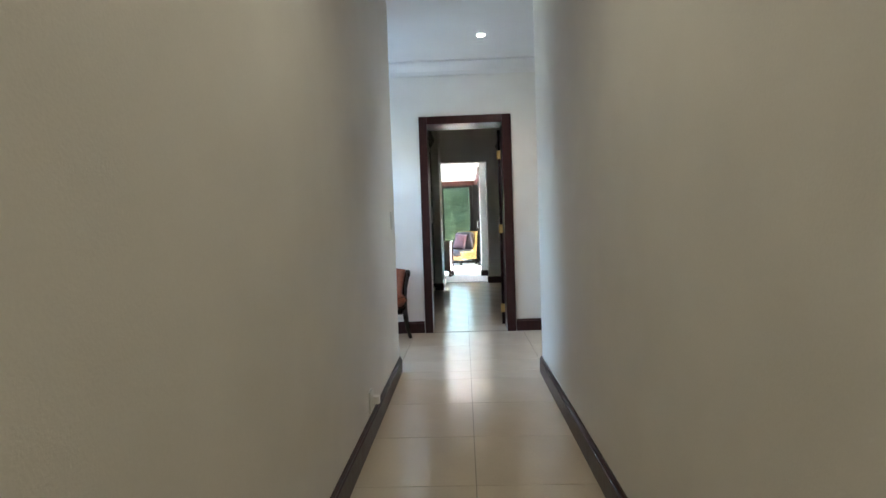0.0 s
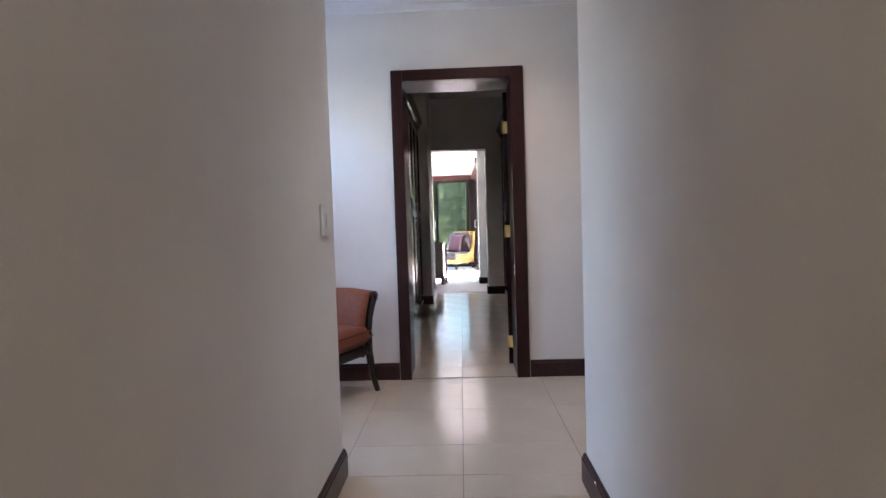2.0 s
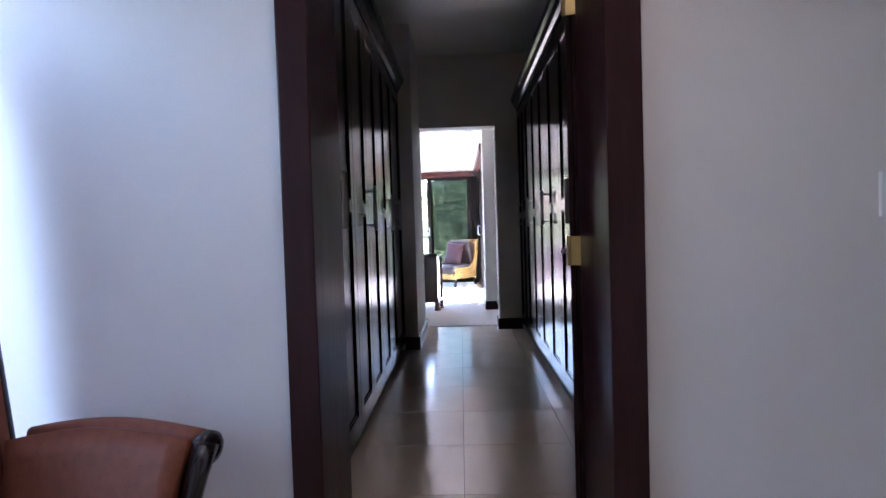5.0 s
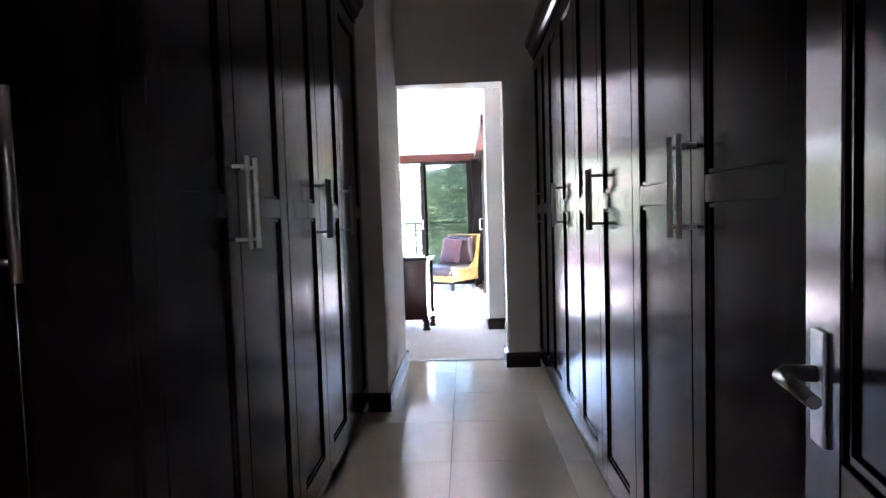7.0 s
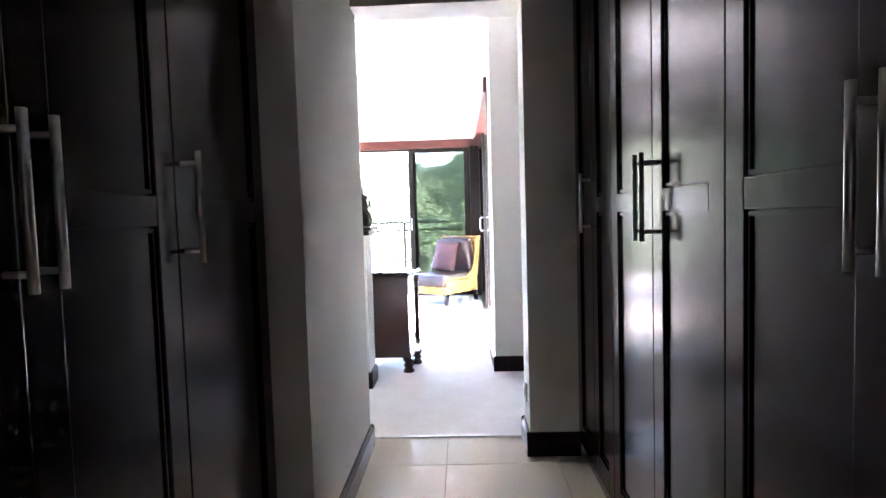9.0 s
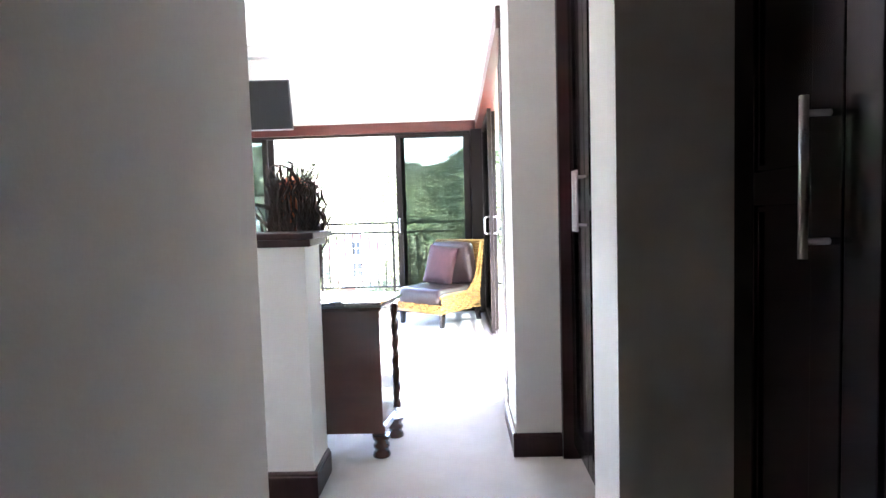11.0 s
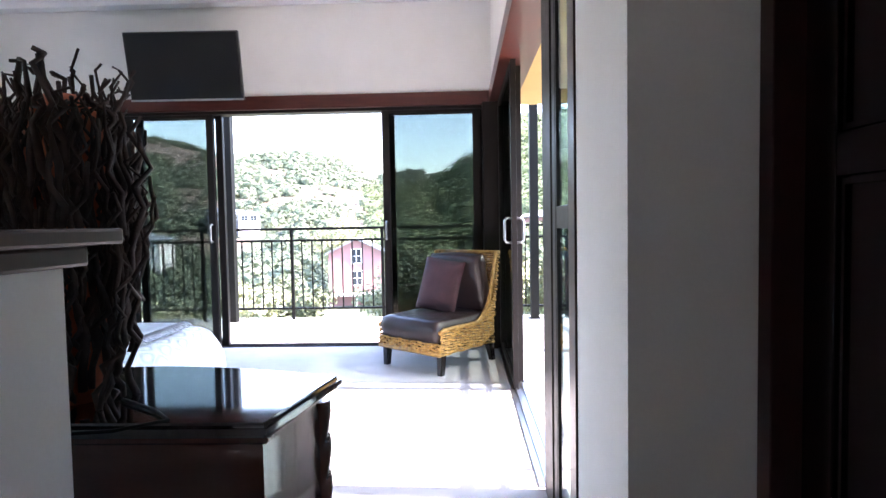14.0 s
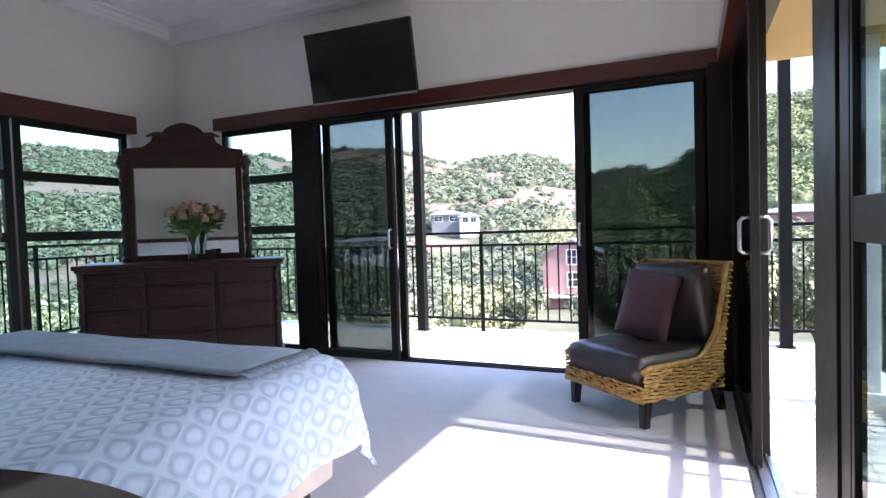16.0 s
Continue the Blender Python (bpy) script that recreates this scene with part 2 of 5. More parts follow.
def lathe(bm, profile, sides=16, centre=(0, 0), lobes=0, twist=0.0, depth=0.0):
    """Turned work from (radius, height) pairs; lobes and twist (turns a metre) give a barley twist."""
    rings = []
    for r, z in profile:
        ring = []
        for k in range(sides):
            a = k * math.tau / sides
            rr = r * (1 + depth * math.cos(lobes * (a - twist * z * math.tau))) if lobes else r
            ring.append(bm.verts.new((centre[0] + rr * math.cos(a), centre[1] + rr * math.sin(a), z)))
        rings.append(ring)
    for u, v in zip(rings, rings[1:]):
        for k in range(sides):
            f = bm.faces.new((u[k], u[(k + 1) % sides], v[(k + 1) % sides], v[k]))
            f.smooth = True
    bm.faces.new(rings[0][::-1])
    bm.faces.new(rings[-1])


def mesh_of(name, bm, material):
    bmesh.ops.recalc_face_normals(bm, faces=bm.faces)
    me = bpy.data.meshes.new(name)
    bm.to_mesh(me)
    bm.free()
    me.materials.append(material)
    return me


def part(name, bm, material, parent, label=""):
    o = new(name, mesh_of(name, bm, material))
    o.parent = parent
    return tagged(o, label) if label else o


def thing(name, label, category, m=None, group="", kind=""):
    o = new(name)
    o.empty_display_size = 0.1
    if m is not None:
        o.matrix_world = m
    return tagged(o, label, category, group, kind)


def structure(name, bm, material, label="", category="wall"):
    return tagged(new(name, mesh_of(name, bm, material)), label, category, "", "structure")


# ---- large structure ----
CORR_L, CORR_R, LAND_Y0, LAND_Y1 = -0.165, 0.98, 4.63, 6.345
H1, LAND_YE = 2.96, 4.53
structure("wall_corridor_west", boxes((-0.315, CORR_L, -3.2, LAND_Y0, 0, H1)), PAINT, "cream painted corridor wall")
structure("wall_corridor_east", boxes((CORR_R, 1.13, -3.2, LAND_YE, 0, H1)), PAINT, "cream painted corridor wall")
structure("wall_corridor_end", boxes((-0.315, 1.13, -3.35, -3.2, 0, H1)), PAINT, "cream painted wall closing the corridor")
structure("wall_landing_south", boxes((-1.33, -0.315, LAND_Y0 - 0.15, LAND_Y0, 0, H1), (1.13, 4.2, LAND_YE - 0.15, LAND_YE, 0, H1)), PAINT, "cream painted landing wall")
structure("wall_landing_west", boxes((-1.33, -1.18, LAND_Y0, 5.1, 0, H1), (-1.33, -1.18, 6.28, LAND_Y1, 0, H1), (-1.33, -1.18, 5.1, 6.28, 0, 0.35), (-1.33, -1.18, 5.1, 6.28, 2.3, H1)), PAINT, "cream painted landing wall with a window")
structure("wall_landing_east", boxes((4.05, 4.2, LAND_YE, 8.4, 0, H1)), PAINT, "cream painted wall")
DY1 = 6.70
structure("wall_dressing_door", boxes((-1.33, -0.02, LAND_Y1, DY1, 0, H1), (0.89, 1.95, LAND_Y1, DY1, 0, H1), (-0.02, 0.89, LAND_Y1, DY1, 2.34, H1), (1.95, 3.9, LAND_Y1, DY1, 2.34, H1), (3.9, 4.05, LAND_Y1, DY1, 0, H1)), PAINT, "white painted wall round the dressing room door")
structure("wall_alcove", boxes((1.94, 2.06, DY1, 7.3, 0, H1), (3.85, 4.05, DY1, 7.3, 0, H1), (2.06, 3.85, 7.2, 7.3, 2.3, H1), (2.06, 3.85, 7.2, 7.3, 0, 0.05)), PAINT, "cream painted wall of the curtained alcove")
structure("ceiling_landing", boxes((-1.33, 4.2, -3.35, 7.3, H1, H1 + 0.12)), CEIL, "white painted ceiling", "ceiling")

H2 = 3.32
structure("wall_dressing_west", boxes((-0.92, -0.77, DY1, 10.52, 0, H2)), PAINT, "cream painted wall behind the wardrobes")
structure("wall_dressing_east", boxes((1.76, 1.91, DY1, 13.75, 0, 3.75)), PAINT, "cream painted wall behind the wardrobes")
structure("wall_pier_west", boxes((-0.92, -0.035, 10.52, 11.75, 0, 3.75)), PAINT, "cream painted wall beside the passage")
structure("wall_pier_east", boxes((0.875, 1.76, 11.6, 11.85, 0, 2.46)), PAINT, "cream painted pier")
structure("wall_header", boxes((-0.035, 1.76, 11.6, 11.85, 2.46, 3.75)), PAINT, "cream painted wall above the passage opening")
structure("wall_above_door", boxes((-0.92, 1.94, LAND_Y1 + 0.02, DY1 - 0.02, H1 + 0.12, H2)), PAINT, "cream painted wall")
structure("ceiling_dressing", boxes((-0.92, 1.91, DY1 - 0.2, 11.6, H2, H2 + 0.12)), CEIL, "white painted ceiling", "ceiling")

# bedroom
BX0, BX1, BY0, BY1, H3 = -4.9, 0.79, 11.82, 17.95, 3.62
BT, BB = 2.585, 2.45
structure("wall_bedroom_south", boxes((-5.1, -0.92, 11.55, 11.75, 0, H3)), PAINT, "cream painted bedroom wall")
structure("wall_bedroom_pier", boxes((BX1, 1.76, 13.285, 13.75, 0, H3), (BX1, 1.0, 13.75, 13.765, 0, H3)), PAINT, "cream painted pier beside the sliding doors")
structure("wall_bedroom_east", boxes((BX1, 1.0, 13.765, 18.15, BT, H3)), PAINT, "cream painted wall above the sliding doors")
structure("wall_bedroom_north", boxes((BX0, BX1, BY1, 18.15, BT, H3), (BX0, -4.26, BY1, 18.15, 0, BT)), PAINT, "cream painted wall above the sliding doors")
structure("wall_bedroom_west", boxes((-5.1, BX0, 11.75, 13.4, 0, H3), (-5.1, BX0, 17.39, 18.15, 0, H3), (-5.1, BX0, 13.4, 17.39, BT, H3)), PAINT, "cream painted wall with windows")
structure("ceiling_bedroom", boxes((-5.1, 1.0, 11.6, 18.15, H3, H3 + 0.12), (1.0, 1.91, BY0, 13.75, H3, H3 + 0.12)), CEIL, "white painted ceiling", "ceiling")


def cornice(name, runs, z, size, steps=5, profile=None):
    """Coved plaster cornice: runs of (x0, y0, x1, y1, nx, ny), n pointing into the room."""
    bm = bmesh.new()
    for x0, y0, x1, y1, nx, ny in runs:
        prof = [(0, -size), (0.012, -size), (0.012, -size * 0.9)]
        for k in range(steps + 1):
            a = k / steps * math.pi / 2
            prof.append((0.012 + (size * 0.85) * (1 - math.cos(a)), -size * 0.9 + size * 0.78 * math.sin(a)))
        prof += [(size, -size * 0.12), (size, 0), (0, 0)]
        prof = profile or prof
        ends = []
        for x, y in ((x0, y0), (x1, y1)):
            ends.append([bm.verts.new((x + nx * d, y + ny * d, z + h)) for d, h in prof])
        k = len(prof)
        for i in range(k):
            bm.faces.new((ends[0][i], ends[0][(i + 1) % k], ends[1][(i + 1) % k], ends[1][i]))
        bm.faces.new(ends[0])
        bm.faces.new(ends[1][::-1])
    return structure(name, bm, CEIL, "white plaster cornice", "cornice")


cornice("cornice_landing", [(-1.18, LAND_Y1, 4.05, LAND_Y1, 0, -1), (-1.18, LAND_Y0, -1.18, LAND_Y1, 1, 0)], H1, 0.13)
DEEP = [(0, -0.125), (0.02, -0.125), (0.024, -0.135), (0.125, -0.140), (0.150, -0.135), (0.150, -0.085), (0.158, -0.080), (0.172, -0.045), (0.20, -0.030), (0.205, 0), (0, 0)]
cornice("cornice_bedroom", [(BX0, BY1, BX1, BY1, 0, -1), (BX1, 13.285, BX1, BY1 - 0.16, -1, 0), (BX0, BY0, BX0, BY1 - 0.16, 1, 0)], H3, 0.10, profile=DEEP)

floor_t = structure("floor", boxes((-1.33, 4.2, -3.35, 7.3, -0.16, -0.006), (-0.92, 1.91, 7.3, 11.88, -0.16, -0.006)), GROUT, "beige porcelain tiles with thin grey joints", "floor")
structure("carpet_floor", boxes((-5.1, 0.86, 11.88, 18.1, -0.16, 0.004), (0.86, 1.91, 11.88, 13.75, -0.16, 0.004)), CARPET, "pale oatmeal cut-pile carpet", "carpet")
structure("threshold_strip", boxes((-0.0, 0.87, 11.865, 11.895, -0.002, 0.010), bevel=0.003), STEEL, "thin metal strip between tile and carpet", "threshold")


def skirting(name, runs, h=0.13, d=0.02):
    """Runs of (x0, y0, x1, y1, nx, ny) along walls."""
    bm = bmesh.new()
    for x0, y0, x1, y1, nx, ny in runs:
        prof = [(0, 0), (d, 0), (d, h * 0.82), (d * 0.7, h * 0.86), (d * 0.7, h * 0.92), (d * 0.35, h), (0, h)]
        ends = [[bm.verts.new((x + nx * a, y + ny * a, z)) for a, z in prof] for x, y in ((x0, y0), (x1, y1))]
        k = len(prof)
        for i in range(k):
            bm.faces.new((ends[0][i], ends[0][(i + 1) % k], ends[1][(i + 1) % k], ends[1][i]))
        bm.faces.new(ends[0])
        bm.faces.new(ends[1][::-1])
    return structure(name, bm, TRIM, "dark mahogany skirting board", "skirting board")


skirting("baseboard_corridor", [(CORR_L, -3.2, CORR_L, LAND_Y0 + 0.02, 1, 0), (CORR_R, -3.2, CORR_R, LAND_YE + 0.02, -1, 0), (-1.18, LAND_Y0, CORR_L, LAND_Y0, 0, 1), (CORR_R, LAND_YE, 4.05, LAND_YE, 0, 1)])
skirting("baseboard_landing", [(-1.18, LAND_Y1, -0.075, LAND_Y1, 0, -1), (0.945, LAND_Y1, 1.89, LAND_Y1, 0, -1), (-1.18, LAND_Y0, -1.18, LAND_Y1, 1, 0)])
skirting("baseboard_pier_west", [(-0.17, 10.52, -0.015, 10.52, 0, -1), (-0.035, 10.52, -0.035, 11.77, 1, 0), (-0.92, 11.75, -0.015, 11.75, 0, 1)])
skirting("baseboard_pier_east", [(0.855, 11.6, 1.15, 11.6, 0, -1), (0.875, 11.6, 0.875, 11.87, -1, 0), (0.855, 11.85, 1.03, 11.85, 0, 1)])
skirting("baseboard_bedroom", [(BX1 - 0.02, 13.285, 1.035, 13.285, 0, -1), (BX1, 13.285, BX1, 13.86, -1, 0), (BX0, BY0, BX0, 13.4, 1, 0), (BX0, 17.39, BX0, BY1, 1, 0), (BX0, BY1, -4.26, BY1, 0, -1)])

# half wall behind the bed with its timber cap
structure("wall_half_height", boxes((-3.3, -0.215, 12.865, 13.135, 0, 1.21)), PAINT, "cream painted half-height wall behind the bed")
skirting("baseboard_half_wall", [(-3.3, 12.865, -0.195, 12.865, 0, -1), (-0.215, 12.865, -0.215, 13.135, 1, 0)])
tagged(new("wall_cap", mesh_of("wall_cap", boxes((-3.32, -0.185, 12.855, 13.16, 1.20, 1.236), (-3.34, -0.166, 12.84, 13.235, 1.236, 1.266), bevel=0.006), TRIM)), "dark mahogany ledge capping the half wall", "ledge", "", "structure")

# beams over the openings
structure("beam_north", boxes((-4.3, BX1 - 0.03, BY1 - 0.03, 18.13, BB, BT), bevel=0.004), BEAMWOOD, "polished red mahogany beam over the sliding doors", "beam")
structure("beam_east", boxes((BX1 - 0.03, 1.02, 13.768, BY1, BB, BT), bevel=0.004), BEAMWOOD, "polished red mahogany beam over the sliding doors", "beam")
structure("beam_west", boxes((-5.08, BX0 + 0.03, 13.4, 17.42, BB - 0.05, BT), bevel=0.004), BEAMWOOD, "dark mahogany beam over the windows", "beam")
structure("wood_jamb_east", boxes((BX1 - 0.006, 1.0, 13.768, 13.862, 0.0, BB), bevel=0.004), TRIM, "dark mahogany door jamb", "door jamb")
structure("corner_post", boxes((0.69, 0.95, 17.80, 18.10, 0.004, BB), bevel=0.005), BRONZE, "bronze aluminium corner post", "post")


def framed(name, label, category, m, w, h, glassm, side=0.06, depth=0.05, transoms=(), bottom=0.07, top=0.06, handle=None):
    """A glazed frame in its own x-z plane, from x = 0 to w; transoms are heights."""
    o = thing(name, label, category, m)
    part("stile", boxes((0, side, -depth / 2, depth / 2, 0, h), bevel=0.003), BRONZE, o)
    part("stile", boxes((w - side, w, -depth / 2, depth / 2, 0, h), bevel=0.003), BRONZE, o)
    part("bottom_rail", boxes((side, w - side, -depth / 2, depth / 2, 0, bottom), bevel=0.003), BRONZE, o)
    part("top_rail", boxes((side, w - side, -depth / 2, depth / 2, h - top, h), bevel=0.003), BRONZE, o)
    levels = [bottom]
    for z in transoms:
        part("transom", boxes((side, w - side, -depth / 2, depth / 2, z - 0.043, z + 0.043), bevel=0.003), BRONZE, o)
        levels += [z - 0.043, z + 0.043]
    levels.append(h - top)
    for z0, z1 in zip(levels[::2], levels[1::2]):
        part("pane", boxes((side, w - side, -0.004, 0.004, z0, z1)), glassm, o)
    if handle is not None:
        for s in (-1, 1):
            bm = bmesh.new()
            x, z = handle
            pts = [(x, s * depth / 2, z - 0.09), (x, s * (depth / 2 + 0.035), z - 0.09), (x, s * (depth / 2 + 0.05), z - 0.07), (x, s * (depth / 2 + 0.05), z + 0.07), (x, s * (depth / 2 + 0.035), z + 0.09), (x, s * depth / 2, z + 0.09)]
            tube(bm, pts, 0.010, 8)
            part("pull_handle", bm, STEEL, o, "polished D-shaped pull handle")
    return o


TR = (1.33, 1.885)
NY = 18.03
# north side, from the west: windows, post, fixed pane, sliding pair, opening, sliding pair
framed("window_1", "bronze framed window with two transoms", "window", pose(-4.26, NY, 0.0), 1.01, BB, CLEAR, side=0.05, transoms=TR, bottom=0.09)
structure("window_post", boxes((-3.25, -3.01, 17.98, 18.08, 0.004, BB), bevel=0.004), BRONZE, "bronze aluminium post", "post")
framed("sliding_door", "tinted sliding glass door pushed open, bronze frame", "sliding door", pose(-3.0, NY - 0.03, 0.012), 0.92, BB - 0.012, TINTED, side=0.07, handle=(0.885, 1.19))
framed("sliding_door", "tinted sliding glass door, outer panel, bronze frame", "sliding door", pose(-2.93, NY + 0.04, 0.012), 0.92, BB - 0.012, TINTED, side=0.07)
framed("sliding_door", "tinted sliding glass door pushed open, bronze frame", "sliding door", pose(-0.33, NY - 0.03, 0.012), 1.0, BB - 0.012, TINTED, side=0.075, handle=(0.035, 1.19))
framed("sliding_door", "tinted sliding glass door, outer panel, bronze frame", "sliding door", pose(-0.27, NY + 0.04, 0.012), 0.96, BB - 0.012, TINTED, side=0.06)
structure("door_track_north", boxes((-3.01, 0.69, 17.97, 18.10, 0.0, 0.014), (-3.01, 0.69, 17.995, 18.0, 0.014, 0.024), (-3.01, 0.69, 18.065, 18.07, 0.014, 0.024)), BRONZE, "bronze sliding door track", "door track")
structure("door_head_north", boxes((-3.01, 0.69, 17.96, 18.11, BB - 0.03, BB + 0.001)), BRONZE, "bronze sliding door head", "door head")
# east side: fixed light, opening, sliding pair
EXX = 0.875
framed("window_2", "bronze framed fixed window with one transom", "window", pose(EXX - 0.018, 14.17, 0.0, 0, 0, 90), 0.285, BB, CLEAR, side=0.02, depth=0.022, transoms=(1.28,), bottom=0.09)
structure("window_mullion_east", boxes((EXX - 0.032, EXX + 0.03, 13.865, 14.168, 0.0, BB), bevel=0.004), BRONZE, "bronze aluminium window mullion", "post")
post_east = structure("window_post_east", boxes((EXX - 0.036, EXX - 0.006, 14.54, 14.70, 0.0, BB), bevel=0.004), BRONZE, "bronze aluminium post", "post")
part("cover_strip", boxes((EXX - 0.03, EXX - 0.012, 14.458, 14.535, 0.0, BB), bevel=0.004), BRONZE, post_east)
part("door_stop", boxes((EXX - 0.03, EXX + 0.0, 14.705, 14.81, 0.0, BB), bevel=0.004), BRONZE, post_east)
framed("sliding_door", "tinted sliding glass door pushed open, bronze frame", "sliding door", pose(EXX - 0.015, 16.37, 0.012, 0, 0, 90), 1.43, BB - 0.012, TINTED, side=0.075, depth=0.04, handle=(0.035, 1.19))
framed("sliding_door", "tinted sliding glass door, outer panel, bronze frame", "sliding door", pose(EXX + 0.04, 16.55, 0.012, 0, 0, 90), 1.25, BB - 0.012, TINTED, side=0.06, depth=0.04)
structure("door_track_east", boxes((EXX - 0.055, EXX + 0.075, 14.82, 17.80, 0.0, 0.014), (EXX - 0.02, EXX - 0.012, 14.82, 17.80, 0.014, 0.026), (EXX + 0.035, EXX + 0.043, 14.82, 17.80, 0.014, 0.026)), STEEL, "ribbed aluminium sliding door track", "door track")
# west side windows
for i, y in enumerate((13.42, 14.36, 15.30, 16.24)):
    framed("window_%d" % (i + 3), "bronze framed window with two transoms", "window", pose(-4.98, y, 0.0, 0, 0, 90), 0.92 if i < 3 else 1.12, BB - 0.05, CLEAR, side=0.07, transoms=TR, bottom=0.09)
# landing window and alcove door
framed("window_7", "dark framed landing window", "window", pose(-1.25, 5.1, 0.35, 0, 0, 90), 1.06, 1.95, TINTED, side=0.07)
structure("window_trim_landing", boxes((-1.18, -1.155, 6.12, 6.22, 0.26, 2.39), (-1.18, -1.155, 5.02, 5.12, 0.26, 2.39), (-1.18, -1.155, 5.12, 6.12, 2.29, 2.39), (-1.18, -1.155, 5.12, 6.12, 0.26, 0.36), bevel=0.004), TRIM, "dark mahogany window trim", "trim")
framed("window_8", "dark framed glazed door behind the curtain", "window", pose(2.06, 7.25, 0.05), 1.79, 2.25, CLEAR, side=0.07)

# ---- door to the dressing room ----
structure("door_trim", boxes((-0.068, 0.02, LAND_Y1 - 0.035, LAND_Y1, 0, 2.385), (0.84, 0.939, LAND_Y1 - 0.035, LAND_Y1, 0, 2.385), (0.02, 0.84, LAND_Y1 - 0.035, LAND_Y1, 2.30, 2.385), bevel=0.005), TRIM, "dark mahogany door surround", "door frame")
structure("door_lining", boxes((-0.02, 0.015, LAND_Y1, DY1 + 0.02, 0, 2.30), (0.845, 0.89, LAND_Y1, DY1 + 0.02, 0, 2.30), (-0.02, 0.89, LAND_Y1, DY1 + 0.02, 2.30, 2.34), bevel=0.002), TRIM, "dark mahogany door lining", "door frame")
structure("alcove_trim", boxes((1.895, 2.0, LAND_Y1 - 0.035, LAND_Y1, 0, 2.385), (2.0, 3.9, LAND_Y1 - 0.035, LAND_Y1, 2.30, 2.385), bevel=0.005), TRIM, "dark mahogany opening surround", "door frame")
structure("door_threshold", boxes((0.015, 0.845, LAND_Y1 - 0.004, LAND_Y1 + 0.004, -0.004, 0.003)), GROUT, "grey joint under the door", "threshold")


def panelled(parent, w, h, t, stile, rails, material, name="panel"):
    """Stiles, rails and sunk panels of a framed door, in x-z, front at y = -t."""
    bm = boxes((0, stile, -t, 0, 0, h), (w - stile, w, -t, 0, 0, h), *[(stile, w - stile, -t, 0, a, b) for a, b in rails], bevel=0.003)
    f = part("frame", bm, material, parent)
    for (a0, a1), (b0, b1) in zip(rails, rails[1:]):
        bm = boxes((stile, w - stile, -t * 0.45, -t * 0.2, a1, b0))
        box(bm, stile + 0.004, w - stile - 0.004, -t * 0.72, -t * 0.45, a1 + 0.004, a1 + 0.014)
        box(bm, stile + 0.004, w - stile - 0.004, -t * 0.72, -t * 0.45, b0 - 0.014, b0 - 0.004)
        box(bm, stile + 0.004, stile + 0.014, -t * 0.72, -t * 0.45, a1 + 0.014, b0 - 0.014)
        box(bm, w - stile - 0.014, w - stile - 0.004, -t * 0.72, -t * 0.45, a1 + 0.014, b0 - 0.014)
        part(name, bm, material, parent)
    return f


door = thing("door_1", "dark lacquered panelled door standing wide open", "door", pose(0.830, 6.715, 0.01, 0, 0, 78))
door["kind"] = "structure"
LW = 0.78
for s in (0, 1):
    leaf = new("leaf_face")
    leaf.parent = door
    leaf.matrix_local = pose(0, 0.0, 0) if s == 0 else pose(LW, 0.0, 0, 0, 0, 180)
    panelled(leaf, LW, 2.27, 0.02, 0.11, [(0, 0.22), (0.86, 1.0), (2.15, 2.27)], WARD)
for s in (-1, 1):
    bm = boxes((LW - 0.075, LW - 0.035, -0.026, -0.02, 1.00, 1.145) if s < 0 else (LW - 0.075, LW - 0.035, 0.02, 0.026, 1.00, 1.145), bevel=0.002)
    part("lock_plate", bm, STEEL, door)
    bm = bmesh.new()
    tube(bm, [(LW - 0.055, s * 0.024, 1.09), (LW - 0.055, s * 0.062, 1.09), (LW - 0.07, s * 0.07, 1.09), (LW - 0.17, s * 0.068, 1.088)], [0.011, 0.010, 0.010, 0.008], 10)
    part("lever_handle", bm, STEEL, door, "brushed steel lever handle")
for z in (0.19, 1.12, 1.98):
    bm = boxes((-0.0035, -0.0005, -0.018, 0.018, z - 0.05, z + 0.05))
    tube(bm, [(-0.004, 0.024, z - 0.052), (-0.004, 0.024, z + 0.052)], 0.007, 8)
    for dz in (-0.03, 0.0, 0.03):
        tube(bm, [(-0.0052, 0.0, z + dz), (-0.003, 0.0, z + dz)], 0.004, 6)
    part("hinge", bm, BRASS, door, "brass butt hinge")


# ---- wardrobes ----
def bar_handle(parent, x, z, t, length=0.28):
    bm = bmesh.new()
    tube(bm, [(x, -t - 0.045, z - length / 2), (x, -t - 0.045, z + length / 2)], 0.008, 8)
    for dz in (-length / 2 + 0.03, length / 2 - 0.03):
        tube(bm, [(x, -t + 0.002, z + dz), (x, -t - 0.045, z + dz)], 0.006, 8)
    part("bar_handle", bm, STEEL, parent, "brushed steel bar handle")


